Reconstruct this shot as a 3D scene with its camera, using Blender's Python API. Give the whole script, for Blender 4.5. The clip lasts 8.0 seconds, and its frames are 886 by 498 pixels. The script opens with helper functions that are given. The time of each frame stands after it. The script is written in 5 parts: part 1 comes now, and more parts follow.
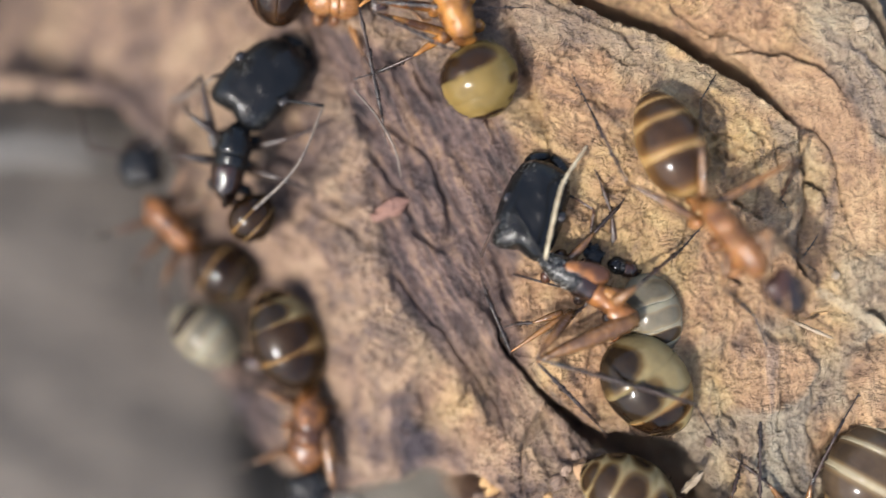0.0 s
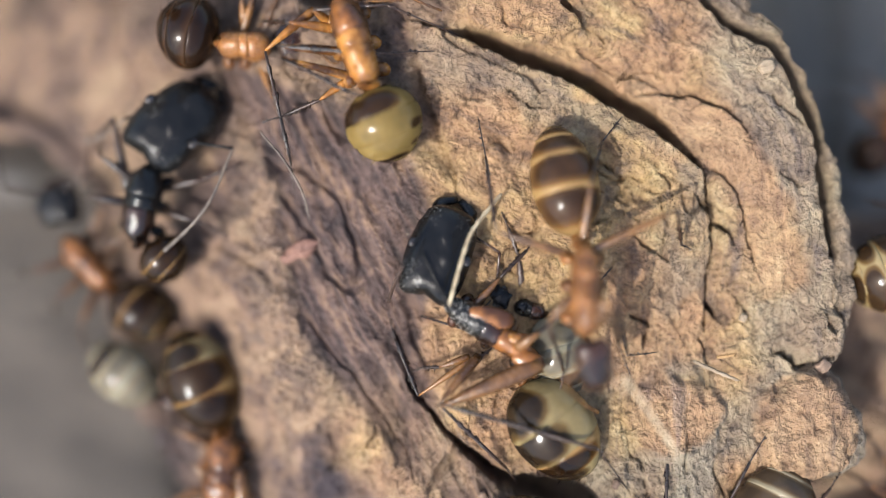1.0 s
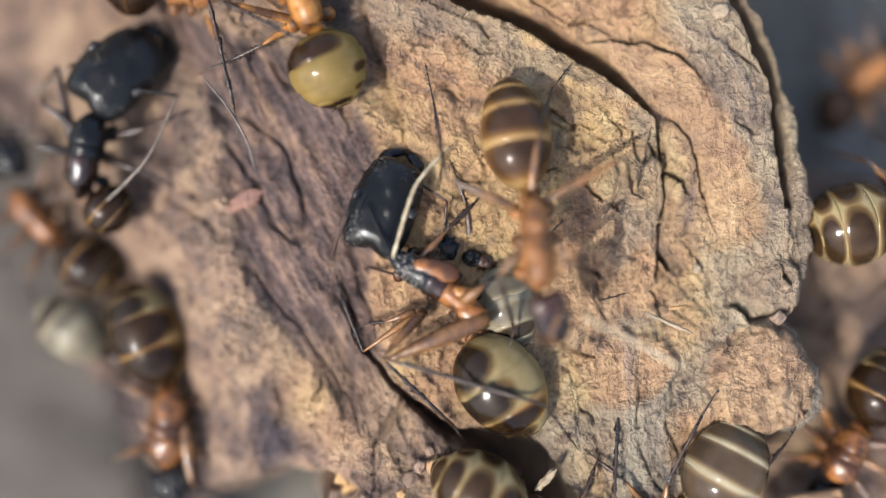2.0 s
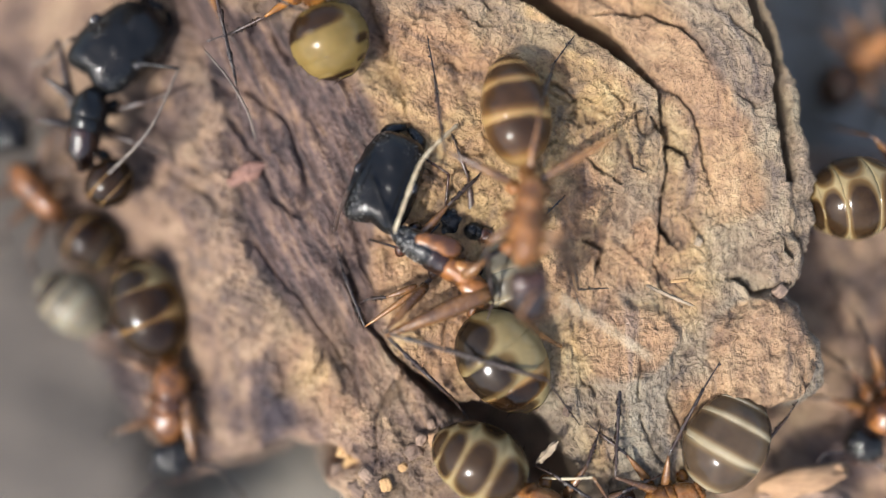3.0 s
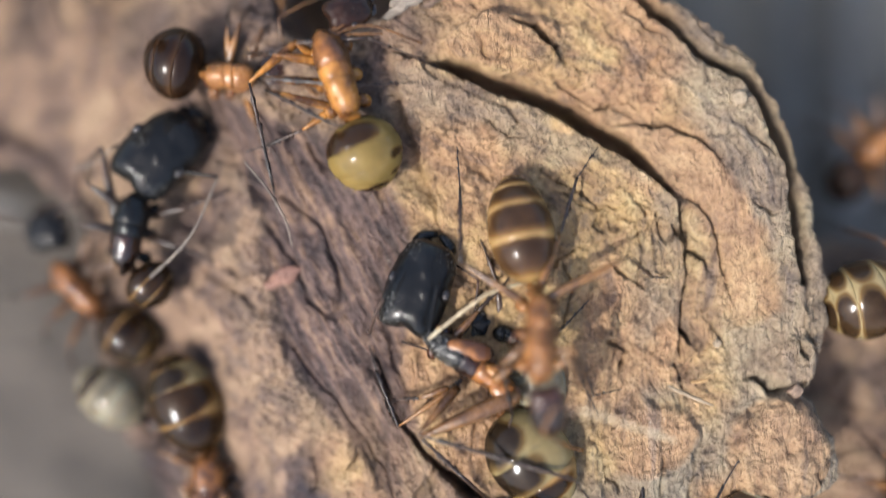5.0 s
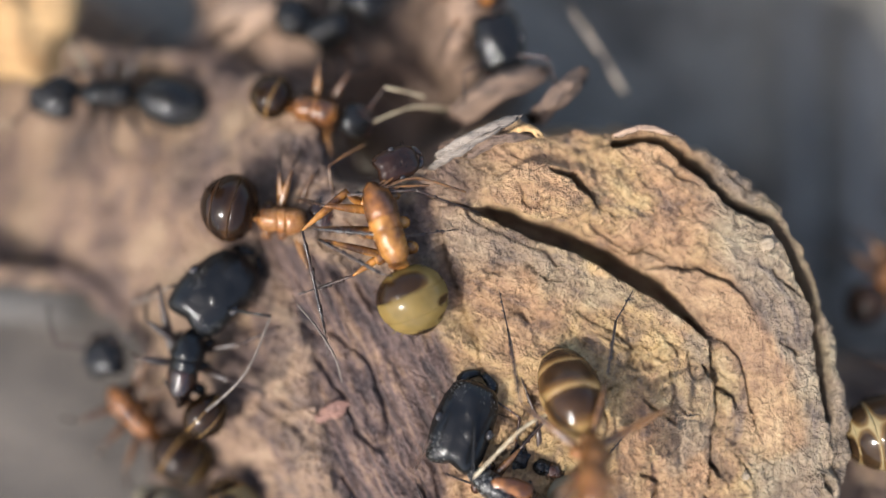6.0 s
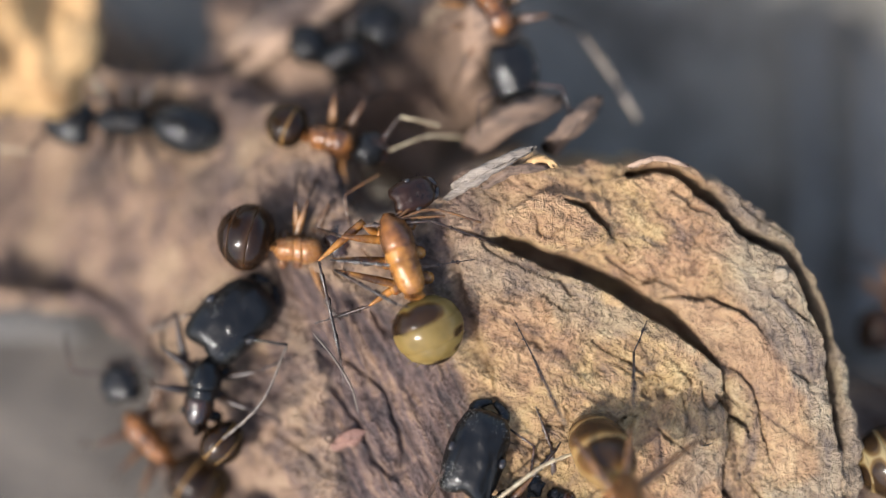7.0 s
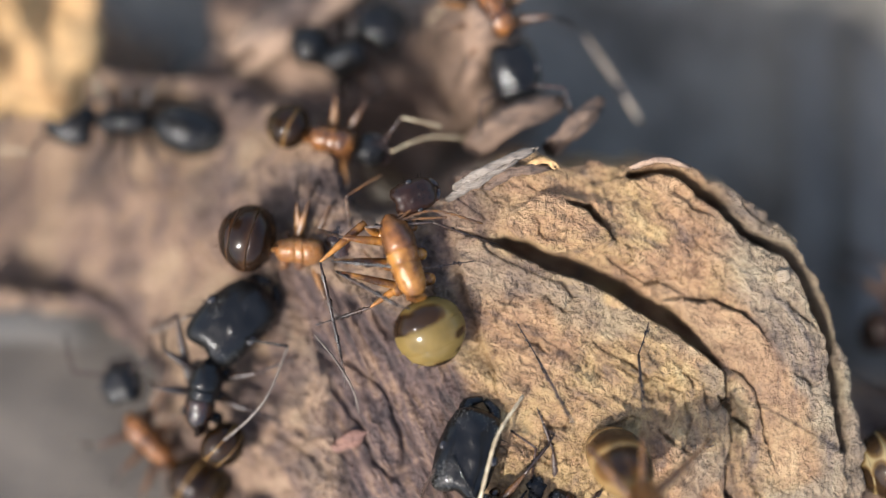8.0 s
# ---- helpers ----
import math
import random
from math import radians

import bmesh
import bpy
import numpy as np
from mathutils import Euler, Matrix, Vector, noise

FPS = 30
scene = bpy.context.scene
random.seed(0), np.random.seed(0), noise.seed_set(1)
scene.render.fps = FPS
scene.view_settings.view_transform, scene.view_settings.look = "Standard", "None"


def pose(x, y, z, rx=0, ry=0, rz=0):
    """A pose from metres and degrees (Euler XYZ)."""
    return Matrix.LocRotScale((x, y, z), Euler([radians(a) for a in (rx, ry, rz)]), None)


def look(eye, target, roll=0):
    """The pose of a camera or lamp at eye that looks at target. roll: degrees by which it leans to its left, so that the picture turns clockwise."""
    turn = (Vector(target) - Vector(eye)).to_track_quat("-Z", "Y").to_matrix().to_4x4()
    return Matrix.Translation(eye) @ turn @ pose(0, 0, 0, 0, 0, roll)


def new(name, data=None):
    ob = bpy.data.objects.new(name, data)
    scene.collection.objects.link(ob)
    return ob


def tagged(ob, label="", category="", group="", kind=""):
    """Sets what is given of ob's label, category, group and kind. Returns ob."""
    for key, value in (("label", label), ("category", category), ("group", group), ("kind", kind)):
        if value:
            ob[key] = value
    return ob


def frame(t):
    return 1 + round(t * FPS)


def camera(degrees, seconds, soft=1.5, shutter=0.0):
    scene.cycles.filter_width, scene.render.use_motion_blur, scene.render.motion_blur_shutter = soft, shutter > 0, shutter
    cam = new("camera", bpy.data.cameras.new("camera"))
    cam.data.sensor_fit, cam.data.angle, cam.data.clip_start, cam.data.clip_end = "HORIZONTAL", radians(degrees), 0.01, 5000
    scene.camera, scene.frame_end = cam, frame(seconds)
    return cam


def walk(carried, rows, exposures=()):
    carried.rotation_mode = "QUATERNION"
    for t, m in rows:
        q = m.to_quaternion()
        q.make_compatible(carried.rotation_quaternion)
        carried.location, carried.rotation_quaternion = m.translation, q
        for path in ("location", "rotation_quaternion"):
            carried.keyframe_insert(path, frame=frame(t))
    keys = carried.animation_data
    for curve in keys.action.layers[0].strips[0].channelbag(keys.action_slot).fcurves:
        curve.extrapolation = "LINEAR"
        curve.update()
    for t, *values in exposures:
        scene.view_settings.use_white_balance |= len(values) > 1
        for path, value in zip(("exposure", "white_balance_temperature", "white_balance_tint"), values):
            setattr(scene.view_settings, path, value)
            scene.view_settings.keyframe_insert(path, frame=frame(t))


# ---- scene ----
# The camera: a phone held a few centimetres above the wood, seeing about 36 mm across.
cam = camera(45.0, 8.0, soft=1.1, shutter=0.35)
cam.data.dof.use_dof = True
cam.data.dof.aperture_fstop = 7.8
MM = 0.001
PATH = [
    (0.0, -6.423, 1.711, 44.221, -0.129, -0.824, -0.187),
    (0.5, -3.732, 2.471, 44.403, 0.118, -0.525, -0.229),
    (1.0, -2.303, 3.087, 44.399, 0.342, -0.475, -0.191),
    (1.5, -1.408, 2.559, 44.311, 0.344, -0.372, -0.143),
    (2.0, 0.283, 0.971, 43.484, 0.389, 0.062, -0.066),
    (3.5, 0.000, 0.000, 43.456, 0.000, 0.000, 0.000),
    (4.0, -0.363, -0.119, 43.634, 0.166, -0.163, -0.010),
    (4.5, -0.637, 0.669, 43.823, 0.429, -0.208, 0.001),
    (5.0, -1.409, 3.726, 45.350, 0.965, -0.408, -0.134),
    (5.2, -1.726, 5.476, 46.165, 1.108, -0.529, -0.206),
    (6.3, -3.827, 10.516, 48.154, 1.011, -0.531, -0.068),
    (6.5, -3.931, 10.900, 48.286, 0.900, -0.521, -0.087),
    (7.0, -4.082, 11.262, 48.197, 0.857, -0.501, -0.042),
    (7.5, -4.128, 11.372, 48.073, 0.785, -0.502, -0.016),
    (8.0, -4.125, 11.334, 48.109, 0.840, -0.473, -0.008),
]
walk(cam, [(t, pose(x * MM, y * MM, z * MM, rx, ry, rz)) for t, x, y, z, rx, ry, rz in PATH])

# Sun and sky
SUN_EL, SUN_DIR = 53.0, (-0.76, -0.65)
world = bpy.data.worlds.new("sky")
scene.world = world
world.use_nodes = True
wn = world.node_tree
sky = wn.nodes.new("ShaderNodeTexSky")
sky.sky_type = "NISHITA"
sky.sun_disc = False
sky.dust_density = 3.0
sky.sun_elevation = radians(SUN_EL)
sky.sun_rotation = math.atan2(SUN_DIR[0], SUN_DIR[1])
wn.links.new(sky.outputs[0], wn.nodes["Background"].inputs[0])
wn.nodes["Background"].inputs[1].default_value = 0.15
lamp = bpy.data.lights.new("sun", "SUN")
lamp.energy, lamp.angle, lamp.color = 2.3, radians(0.5), (1.0, 0.99, 0.96)
sun = new("sun", lamp)
flat = math.cos(radians(SUN_EL)) / math.hypot(*SUN_DIR)
toward = Vector((SUN_DIR[0] * flat, SUN_DIR[1] * flat, math.sin(radians(SUN_EL))))
sun.matrix_world = look(toward, (0, 0, 0))
scene.view_settings.exposure = 1.42


# ---------- helpers for numbers ----------
TABLE = np.random.RandomState(7).rand(256, 256)


def grid_noise(x, y):
    """Smooth value noise, -1 to 1."""
    xi, yi = np.floor(x).astype(int), np.floor(y).astype(int)
    fx, fy = x - xi, y - yi
    fx, fy = fx * fx * (3 - 2 * fx), fy * fy * (3 - 2 * fy)
    a, b = TABLE[xi % 256, yi % 256], TABLE[(xi + 1) % 256, yi % 256]
    c, d = TABLE[xi % 256, (yi + 1) % 256], TABLE[(xi + 1) % 256, (yi + 1) % 256]
    return 2 * ((a * (1 - fx) + b * fx) * (1 - fy) + (c * (1 - fx) + d * fx) * fy) - 1


def fbm(x, y, octaves=4):
    total, amp, scale = 0, 1.0, 1.0
    for k in range(octaves):
        total = total + amp * grid_noise(x * scale + 17.3 * k, y * scale + 5.1 * k)
        amp, scale = amp * 0.5, scale * 2.03
    return total / 1.9


def step(a, b, v):
    s = np.clip((v - a) / (b - a), 0, 1)
    return s * s * (3 - 2 * s)


def near_line(x, y, points):
    """Distance to a polyline, which side of it (positive: to the right of its run), and how far along it, 0 to 1."""
    best, side, along = np.full(x.shape, 1e9), np.zeros(x.shape), np.zeros(x.shape)
    lengths = [math.dist(a, b) for a, b in zip(points, points[1:])]
    run = 0.0
    for (a, b), length in zip(zip(points, points[1:]), lengths):
        ux, uy = (b[0] - a[0]) / length, (b[1] - a[1]) / length
        s = np.clip((x - a[0]) * ux + (y - a[1]) * uy, 0, length)
        dx, dy = x - a[0] - s * ux, y - a[1] - s * uy
        d = np.hypot(dx, dy)
        closer = d < best
        best = np.where(closer, d, best)
        side = np.where(closer, np.sign(dx * uy - dy * ux), side)
        along = np.where(closer, (run + s) / sum(lengths), along)
        run += length
    return best, side, along


def inside(x, y, points):
    odd = np.zeros(x.shape, bool)
    for (ax, ay), (bx, by) in zip(points, points[1:] + points[:1]):
        cross = (ay > y) != (by > y)
        odd ^= cross & (x < (bx - ax) * (y - ay) / (by - ay + 1e-12) + ax)
    return odd


def outline_distance(x, y, points):
    d, _, _ = near_line(x, y, points + points[:1])
    return np.where(inside(x, y, points), d, -d)


# ---------- materials ----------
def material(name, rough=0.6, spec=0.5):
    m = bpy.data.materials.new(name)
    m.use_nodes = True
    shader = m.node_tree.nodes["Principled BSDF"]
    shader.inputs["Roughness"].default_value = rough
    shader.inputs["Specular IOR Level"].default_value = spec
    return m, m.node_tree, shader


def node(tree, kind, **values):
    n = tree.nodes.new("ShaderNode" + kind)
    for key, value in values.items():
        n.inputs[key.replace("_", " ")].default_value = value
    return n


def noise_node(tree, per_mm, detail=4.0, rough=0.55, stretch=None, distort=0.0):
    """Noise in the object's own millimetres; stretch: degrees of turn, then scales along and across."""
    coord = tree.nodes.new("ShaderNodeTexCoord")
    n = node(tree, "TexNoise", Scale=1.0, Detail=detail, Roughness=rough, Distortion=distort)
    m = node(tree, "Mapping")
    m.inputs["Scale"].default_value = (per_mm / MM,) * 3
    tree.links.new(coord.outputs["Object"], m.inputs["Vector"])
    if stretch:
        turn, along, across = stretch
        m.inputs["Scale"].default_value = (1, 1, 1)
        m.inputs["Rotation"].default_value = (0, 0, radians(turn))
        m2 = node(tree, "Mapping")
        m2.inputs["Scale"].default_value = (per_mm * along / MM, per_mm * across / MM, per_mm / MM)
        tree.links.new(m.outputs[0], m2.inputs["Vector"])
        m = m2
    tree.links.new(m.outputs[0], n.inputs["Vector"])
    return n.outputs["Fac"]


def ramp(tree, source, stops):
    r = tree.nodes.new("ShaderNodeValToRGB")
    while len(r.color_ramp.elements) < len(stops):
        r.color_ramp.elements.new(0.5)
    for e, (p, c) in zip(r.color_ramp.elements, stops):
        e.position = p
        e.color = (*c, 1) if len(c) == 3 else c
    tree.links.new(source, r.inputs[0])
    return r.outputs[0]


def grey(tree, source, lo, hi):
    return ramp(tree, source, [(lo, (0, 0, 0)), (hi, (1, 1, 1))])


def mix(tree, fac, a, b):
    m = tree.nodes.new("ShaderNodeMix")
    m.data_type = "RGBA"
    for value, socket in ((fac, m.inputs[0]), (a, m.inputs[6]), (b, m.inputs[7])):
        if hasattr(value, "links"):
            tree.links.new(value, socket)
        else:
            socket.default_value = (*value, 1) if isinstance(value, tuple) else value
    return m.outputs[2]


def calc(tree, op, a, b=0.0):
    m = tree.nodes.new("ShaderNodeMath")
    m.operation = op
    for value, socket in ((a, m.inputs[0]), (b, m.inputs[1])):
        if hasattr(value, "links"):
            tree.links.new(value, socket)
        else:
            socket.default_value = value
    return m.outputs[0]


def attribute(tree, name):
    n = tree.nodes.new("ShaderNodeAttribute")
    n.attribute_name = name
    return n.outputs["Fac"]


def bump(tree, shader, height, mm, strength=1.0):
    b = node(tree, "Bump", Strength=strength, Distance=mm * MM)
    tree.links.new(height, b.inputs["Height"])
    tree.links.new(b.outputs[0], shader.inputs["Normal"])


def grain_noise(tree, along, across, detail=5.0, rough=0.6, shift=0.0, distort=0.0):
    """Noise that runs with the grain of the wood: turns per millimetre along and across it."""
    both = tree.nodes.new("ShaderNodeCombineXYZ")
    tree.links.new(calc(tree, "MULTIPLY", attribute(tree, "grain_u"), along), both.inputs[0])
    tree.links.new(calc(tree, "MULTIPLY", attribute(tree, "grain_v"), across), both.inputs[1])
    both.inputs[2].default_value = shift
    n = node(tree, "TexNoise", Scale=1.0, Detail=detail, Roughness=rough, Distortion=distort)
    tree.links.new(both.outputs[0], n.inputs["Vector"])
    return n.outputs["Fac"]


def times_colour(tree, a, b, amount):
    m = tree.nodes.new("ShaderNodeMix")
    m.data_type, m.blend_type = "RGBA", "MULTIPLY"
    m.inputs[0].default_value = amount
    tree.links.new(a, m.inputs[6])
    tree.links.new(b, m.inputs[7])
    return m.outputs[2]


def bark_material():
    m, tree, shader = material("weathered_bark", 0.78, 0.28)
    broad = noise_node(tree, 0.20, 4, 0.55, distort=0.6)
    patch = noise_node(tree, 0.50, 6, 0.62, distort=0.9)
    grain = grain_noise(tree, 0.30, 1.05, 7, 0.62, 0.0, 0.5)
    lines = grain_noise(tree, 0.55, 2.0, 4, 0.55, 4.0, 1.1)
    lumps = noise_node(tree, 1.5, 5, 0.6, distort=1.2)
    fine = noise_node(tree, 3.0, 4, 0.72, distort=0.4)
    grit = noise_node(tree, 9.0, 3, 0.7)
    tint = calc(tree, "ADD", calc(tree, "MULTIPLY", grain, 0.45), calc(tree, "MULTIPLY", patch, 0.55))
    golden = ramp(tree, tint, [(0.36, (0.217, 0.150, 0.101)), (0.45, (0.405, 0.263, 0.132)), (0.53, (0.509, 0.341, 0.158)), (0.64, (0.606, 0.448, 0.228))])
    rosy = ramp(tree, tint, [(0.36, (0.205, 0.133, 0.094)), (0.47, (0.406, 0.237, 0.129)), (0.64, (0.564, 0.364, 0.194))])
    ashen = ramp(tree, tint, [(0.36, (0.125, 0.107, 0.090)), (0.48, (0.269, 0.216, 0.156)), (0.64, (0.385, 0.330, 0.236))])
    wood = mix(tree, grey(tree, broad, 0.40, 0.54), golden, rosy)
    wood = mix(tree, attribute(tree, "tone"), wood, ashen)
    wood = mix(tree, attribute(tree, "warm"), wood, ramp(tree, tint, [(0.36, (0.232, 0.142, 0.088)), (0.48, (0.359, 0.219, 0.121)), (0.64, (0.464, 0.307, 0.170))]))
    aged = calc(tree, "ADD", calc(tree, "MULTIPLY", patch, 0.5), calc(tree, "MULTIPLY", noise_node(tree, 0.26, 3, 0.5, distort=0.8), 0.5))
    old = ramp(tree, aged, [(0.41, (0.065, 0.051, 0.056)), (0.47, (0.158, 0.113, 0.100)), (0.53, (0.299, 0.198, 0.142)), (0.61, (0.428, 0.299, 0.205))])
    wood = mix(tree, attribute(tree, "old"), wood, old)
    # bare fibres: purplish strands with paths of warmer wood between them
    streak = noise_node(tree, 1.0, 6, 0.66, (62, 0.26, 2.3), 0.7)
    strand = ramp(tree, calc(tree, "ADD", calc(tree, "MULTIPLY", streak, 0.65), calc(tree, "MULTIPLY", patch, 0.35)), [(0.40, (0.051, 0.039, 0.039)), (0.47, (0.122, 0.083, 0.076)), (0.54, (0.213, 0.139, 0.111)), (0.62, (0.388, 0.242, 0.154))])
    wood = mix(tree, attribute(tree, "fibre"), wood, strand)
    # grey-violet stains that follow the grain, then dark hair lines and grit
    stain = grain_noise(tree, 0.22, 1.15, 7, 0.64, 9.0, 0.6)
    wood = mix(tree, calc(tree, "MULTIPLY", grey(tree, stain, 0.57, 0.70), 0.55), wood, (0.150, 0.118, 0.112))
    # the noises of the bump below also darken the colour in its dips
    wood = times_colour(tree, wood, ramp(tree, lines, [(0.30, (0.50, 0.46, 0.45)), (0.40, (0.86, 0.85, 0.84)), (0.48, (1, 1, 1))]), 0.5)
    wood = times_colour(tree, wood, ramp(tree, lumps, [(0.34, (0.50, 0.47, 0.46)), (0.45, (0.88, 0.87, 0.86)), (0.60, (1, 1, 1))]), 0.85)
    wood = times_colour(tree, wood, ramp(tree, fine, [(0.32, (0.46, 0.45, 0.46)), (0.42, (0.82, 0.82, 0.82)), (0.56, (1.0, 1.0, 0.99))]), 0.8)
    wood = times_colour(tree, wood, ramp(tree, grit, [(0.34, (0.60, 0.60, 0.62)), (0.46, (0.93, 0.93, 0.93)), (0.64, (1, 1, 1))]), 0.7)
    # small pale flecks
    wood = mix(tree, calc(tree, "MULTIPLY", grey(tree, noise_node(tree, 2.6, 3, 0.8), 0.69, 0.76), 0.45), wood, (0.62, 0.53, 0.40))
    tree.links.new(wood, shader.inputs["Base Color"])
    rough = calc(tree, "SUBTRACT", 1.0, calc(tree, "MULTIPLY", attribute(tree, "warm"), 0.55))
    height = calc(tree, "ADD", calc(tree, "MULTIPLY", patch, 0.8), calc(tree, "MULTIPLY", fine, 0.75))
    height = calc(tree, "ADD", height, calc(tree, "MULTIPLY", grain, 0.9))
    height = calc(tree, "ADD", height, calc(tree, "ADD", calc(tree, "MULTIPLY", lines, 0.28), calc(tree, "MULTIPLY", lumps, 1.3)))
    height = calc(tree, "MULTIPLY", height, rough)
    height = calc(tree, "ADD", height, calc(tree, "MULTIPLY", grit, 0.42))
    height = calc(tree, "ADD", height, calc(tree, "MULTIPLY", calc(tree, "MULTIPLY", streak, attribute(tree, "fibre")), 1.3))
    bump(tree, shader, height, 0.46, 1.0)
    return m


def plain_wood(name, dark, light, rough=0.7):
    m, tree, shader = material(name, rough, 0.3)
    n = noise_node(tree, 1.3, 7, 0.65, (0, 0.3, 2.0), 0.3)
    fine = noise_node(tree, 7.0, 4, 0.6)
    broad = noise_node(tree, 0.13, 3, 0.55, (25, 0.4, 1.8), 0.4)
    tree.links.new(ramp(tree, calc(tree, "ADD", calc(tree, "MULTIPLY", n, 0.5), calc(tree, "MULTIPLY", broad, 0.5)), [(0.40, dark), (0.60, light)]), shader.inputs["Base Color"])
    bump(tree, shader, calc(tree, "ADD", n, calc(tree, "MULTIPLY", fine, 0.5)), 0.12)
    return m


def soil_material():
    m, tree, shader = material("dusty_soil", 0.9, 0.2)
    broad = noise_node(tree, 0.06, 4, 0.6)
    medium = noise_node(tree, 0.35, 6, 0.6)
    col = ramp(tree, medium, [(0.38, (0.035, 0.031, 0.025)), (0.5, (0.085, 0.075, 0.060)), (0.64, (0.21, 0.185, 0.150))])
    col = mix(tree, grey(tree, broad, 0.48, 0.60), col, (0.15, 0.135, 0.110))
    tree.links.new(col, shader.inputs["Base Color"])
    bump(tree, shader, medium, 1.0)
    return m


def cuticle(name, base, shade, rough=0.22, coat=0.0, glow=0.0, dust=0.0, gloss=0.5, spread=0.55):
    """The hard shiny skin of an ant: two tones in soft patches, pits and a dusting of pale specks."""
    m, tree, shader = material(name, rough, gloss)
    soft = noise_node(tree, spread, 4, 0.55)
    fine = noise_node(tree, 7.0, 4, 0.65)
    skin = ramp(tree, soft, [(0.42, shade), (0.66, base)])
    if dust:
        # pale specks: dust, and on black skin also tiny glints put into the colour
        specks = calc(tree, "MULTIPLY", grey(tree, noise_node(tree, 9.0, 4, 0.7), 0.56, 0.64), grey(tree, soft, 0.62 - dust * 0.3, 0.80 - dust * 0.35))
        skin = mix(tree, calc(tree, "MULTIPLY", specks, min(0.9, dust)), skin, (0.36, 0.34, 0.30))
        rough_map = mix(tree, specks, ramp(tree, fine, [(0.35, (rough * 0.7,) * 3), (0.7, (rough * 1.7,) * 3)]), (0.8, 0.8, 0.8))
    else:
        rough_map = ramp(tree, fine, [(0.35, (rough * 0.7,) * 3), (0.7, (min(1.0, rough * 1.7),) * 3)])
    tree.links.new(skin, shader.inputs["Base Color"])
    tree.links.new(rough_map, shader.inputs["Roughness"])
    shader.inputs["Coat Weight"].default_value = coat
    shader.inputs["Coat Roughness"].default_value = 0.08
    if glow:
        shader.inputs["Subsurface Weight"].default_value = glow
        shader.inputs["Subsurface Radius"].default_value = (0.8, 0.35, 0.12)
        shader.inputs["Subsurface Scale"].default_value = 0.4 * MM
    bump(tree, shader, fine, 0.035, 0.6)
    return m


def banded(name, pale, dark, half=0.42, wide=0.18, pair=0.0, centre=0.46, soft=0.06, wave=0.5, glow=0.1):
    """A plate of the gaster: pale clear skin with dark blotches. UV: along the plate, round the body.
    half: a blotch's reach along the plate; wide: its reach round the body, in turns; pair: how far two blotches lie off the middle of the back."""
    m, tree, shader = material(name, 0.10, 0.18)
    uv = tree.nodes.new("ShaderNodeUVMap")
    split = tree.nodes.new("ShaderNodeSeparateXYZ")
    tree.links.new(uv.outputs[0], split.inputs[0])
    shift = calc(tree, "MULTIPLY", calc(tree, "SUBTRACT", noise_node(tree, 0.6, 3, 0.5), 0.5), 2.0 * wave)
    along = calc(tree, "ABSOLUTE", calc(tree, "DIVIDE", calc(tree, "SUBTRACT", split.outputs[0], centre), half))
    off = calc(tree, "SUBTRACT", calc(tree, "ABSOLUTE", calc(tree, "SUBTRACT", calc(tree, "FRACT", split.outputs[1]), 0.5)), pair)
    back = calc(tree, "ABSOLUTE", calc(tree, "DIVIDE", off, wide))
    reach = calc(tree, "ADD", calc(tree, "POWER", along, 2.5), calc(tree, "POWER", back, 2.5))
    reach = calc(tree, "MULTIPLY", calc(tree, "ADD", reach, shift), 0.5)
    inner = noise_node(tree, 0.7, 4, 0.55)
    tea = tuple(0.55 * d + 0.35 * p * k for d, p, k in zip(dark, pale, (1.0, 0.8, 0.55)))
    patch = ramp(tree, inner, [(0.40, tuple(0.6 * d for d in dark)), (0.72, tuple(0.86 * d + 0.14 * p for d, p in zip(dark, tea)))])
    skin = ramp(tree, inner, [(0.32, tuple(0.62 * p for p in pale)), (0.60, pale)])
    colour = mix(tree, grey(tree, reach, 0.44 - 1.6 * soft, 0.50), patch, tea)
    colour = mix(tree, grey(tree, reach, 0.48, 0.52 + 1.6 * soft), colour, skin)
    tree.links.new(colour, shader.inputs["Base Color"])
    fine = noise_node(tree, 8.0, 4, 0.6)
    tree.links.new(ramp(tree, fine, [(0.35, (0.08,) * 3), (0.70, (0.15,) * 3)]), shader.inputs["Roughness"])
    shader.inputs["Subsurface Weight"].default_value = glow
    shader.inputs["Subsurface Radius"].default_value = (0.8, 0.45, 0.2)
    shader.inputs["Subsurface Scale"].default_value = 0.35 * MM
    bump(tree, shader, fine, 0.012, 0.5)
    return m


BARK = bark_material()
LOWER = plain_wood("rotten_wood", (0.085, 0.058, 0.044), (0.36, 0.24, 0.16))
# darkest wood tone, kept for the logs under and beside the slab
DARK_WOOD = plain_wood("dark_wood", (0.014, 0.012, 0.010), (0.090, 0.074, 0.059))
BROWN_WOOD = plain_wood("brown_rotten_wood", (0.05, 0.034, 0.026), (0.21, 0.135, 0.09))
PINK_WOOD = plain_wood("pinkish_bark", (0.10, 0.052, 0.040), (0.22, 0.115, 0.082))
GREY_WOOD = plain_wood("grey_splinter", (0.085, 0.068, 0.055), (0.29, 0.24, 0.19))
CHIP = plain_wood("orange_chip", (0.26, 0.145, 0.06), (0.50, 0.32, 0.145))
DULL = plain_wood("dusty_stalk", (0.08, 0.075, 0.07), (0.16, 0.15, 0.135))
RUSTY_CHIP = plain_wood("rusty_chip", (0.17, 0.095, 0.050), (0.38, 0.235, 0.125))
STRAW = plain_wood("dry_straw", (0.17, 0.125, 0.080), (0.34, 0.265, 0.180))
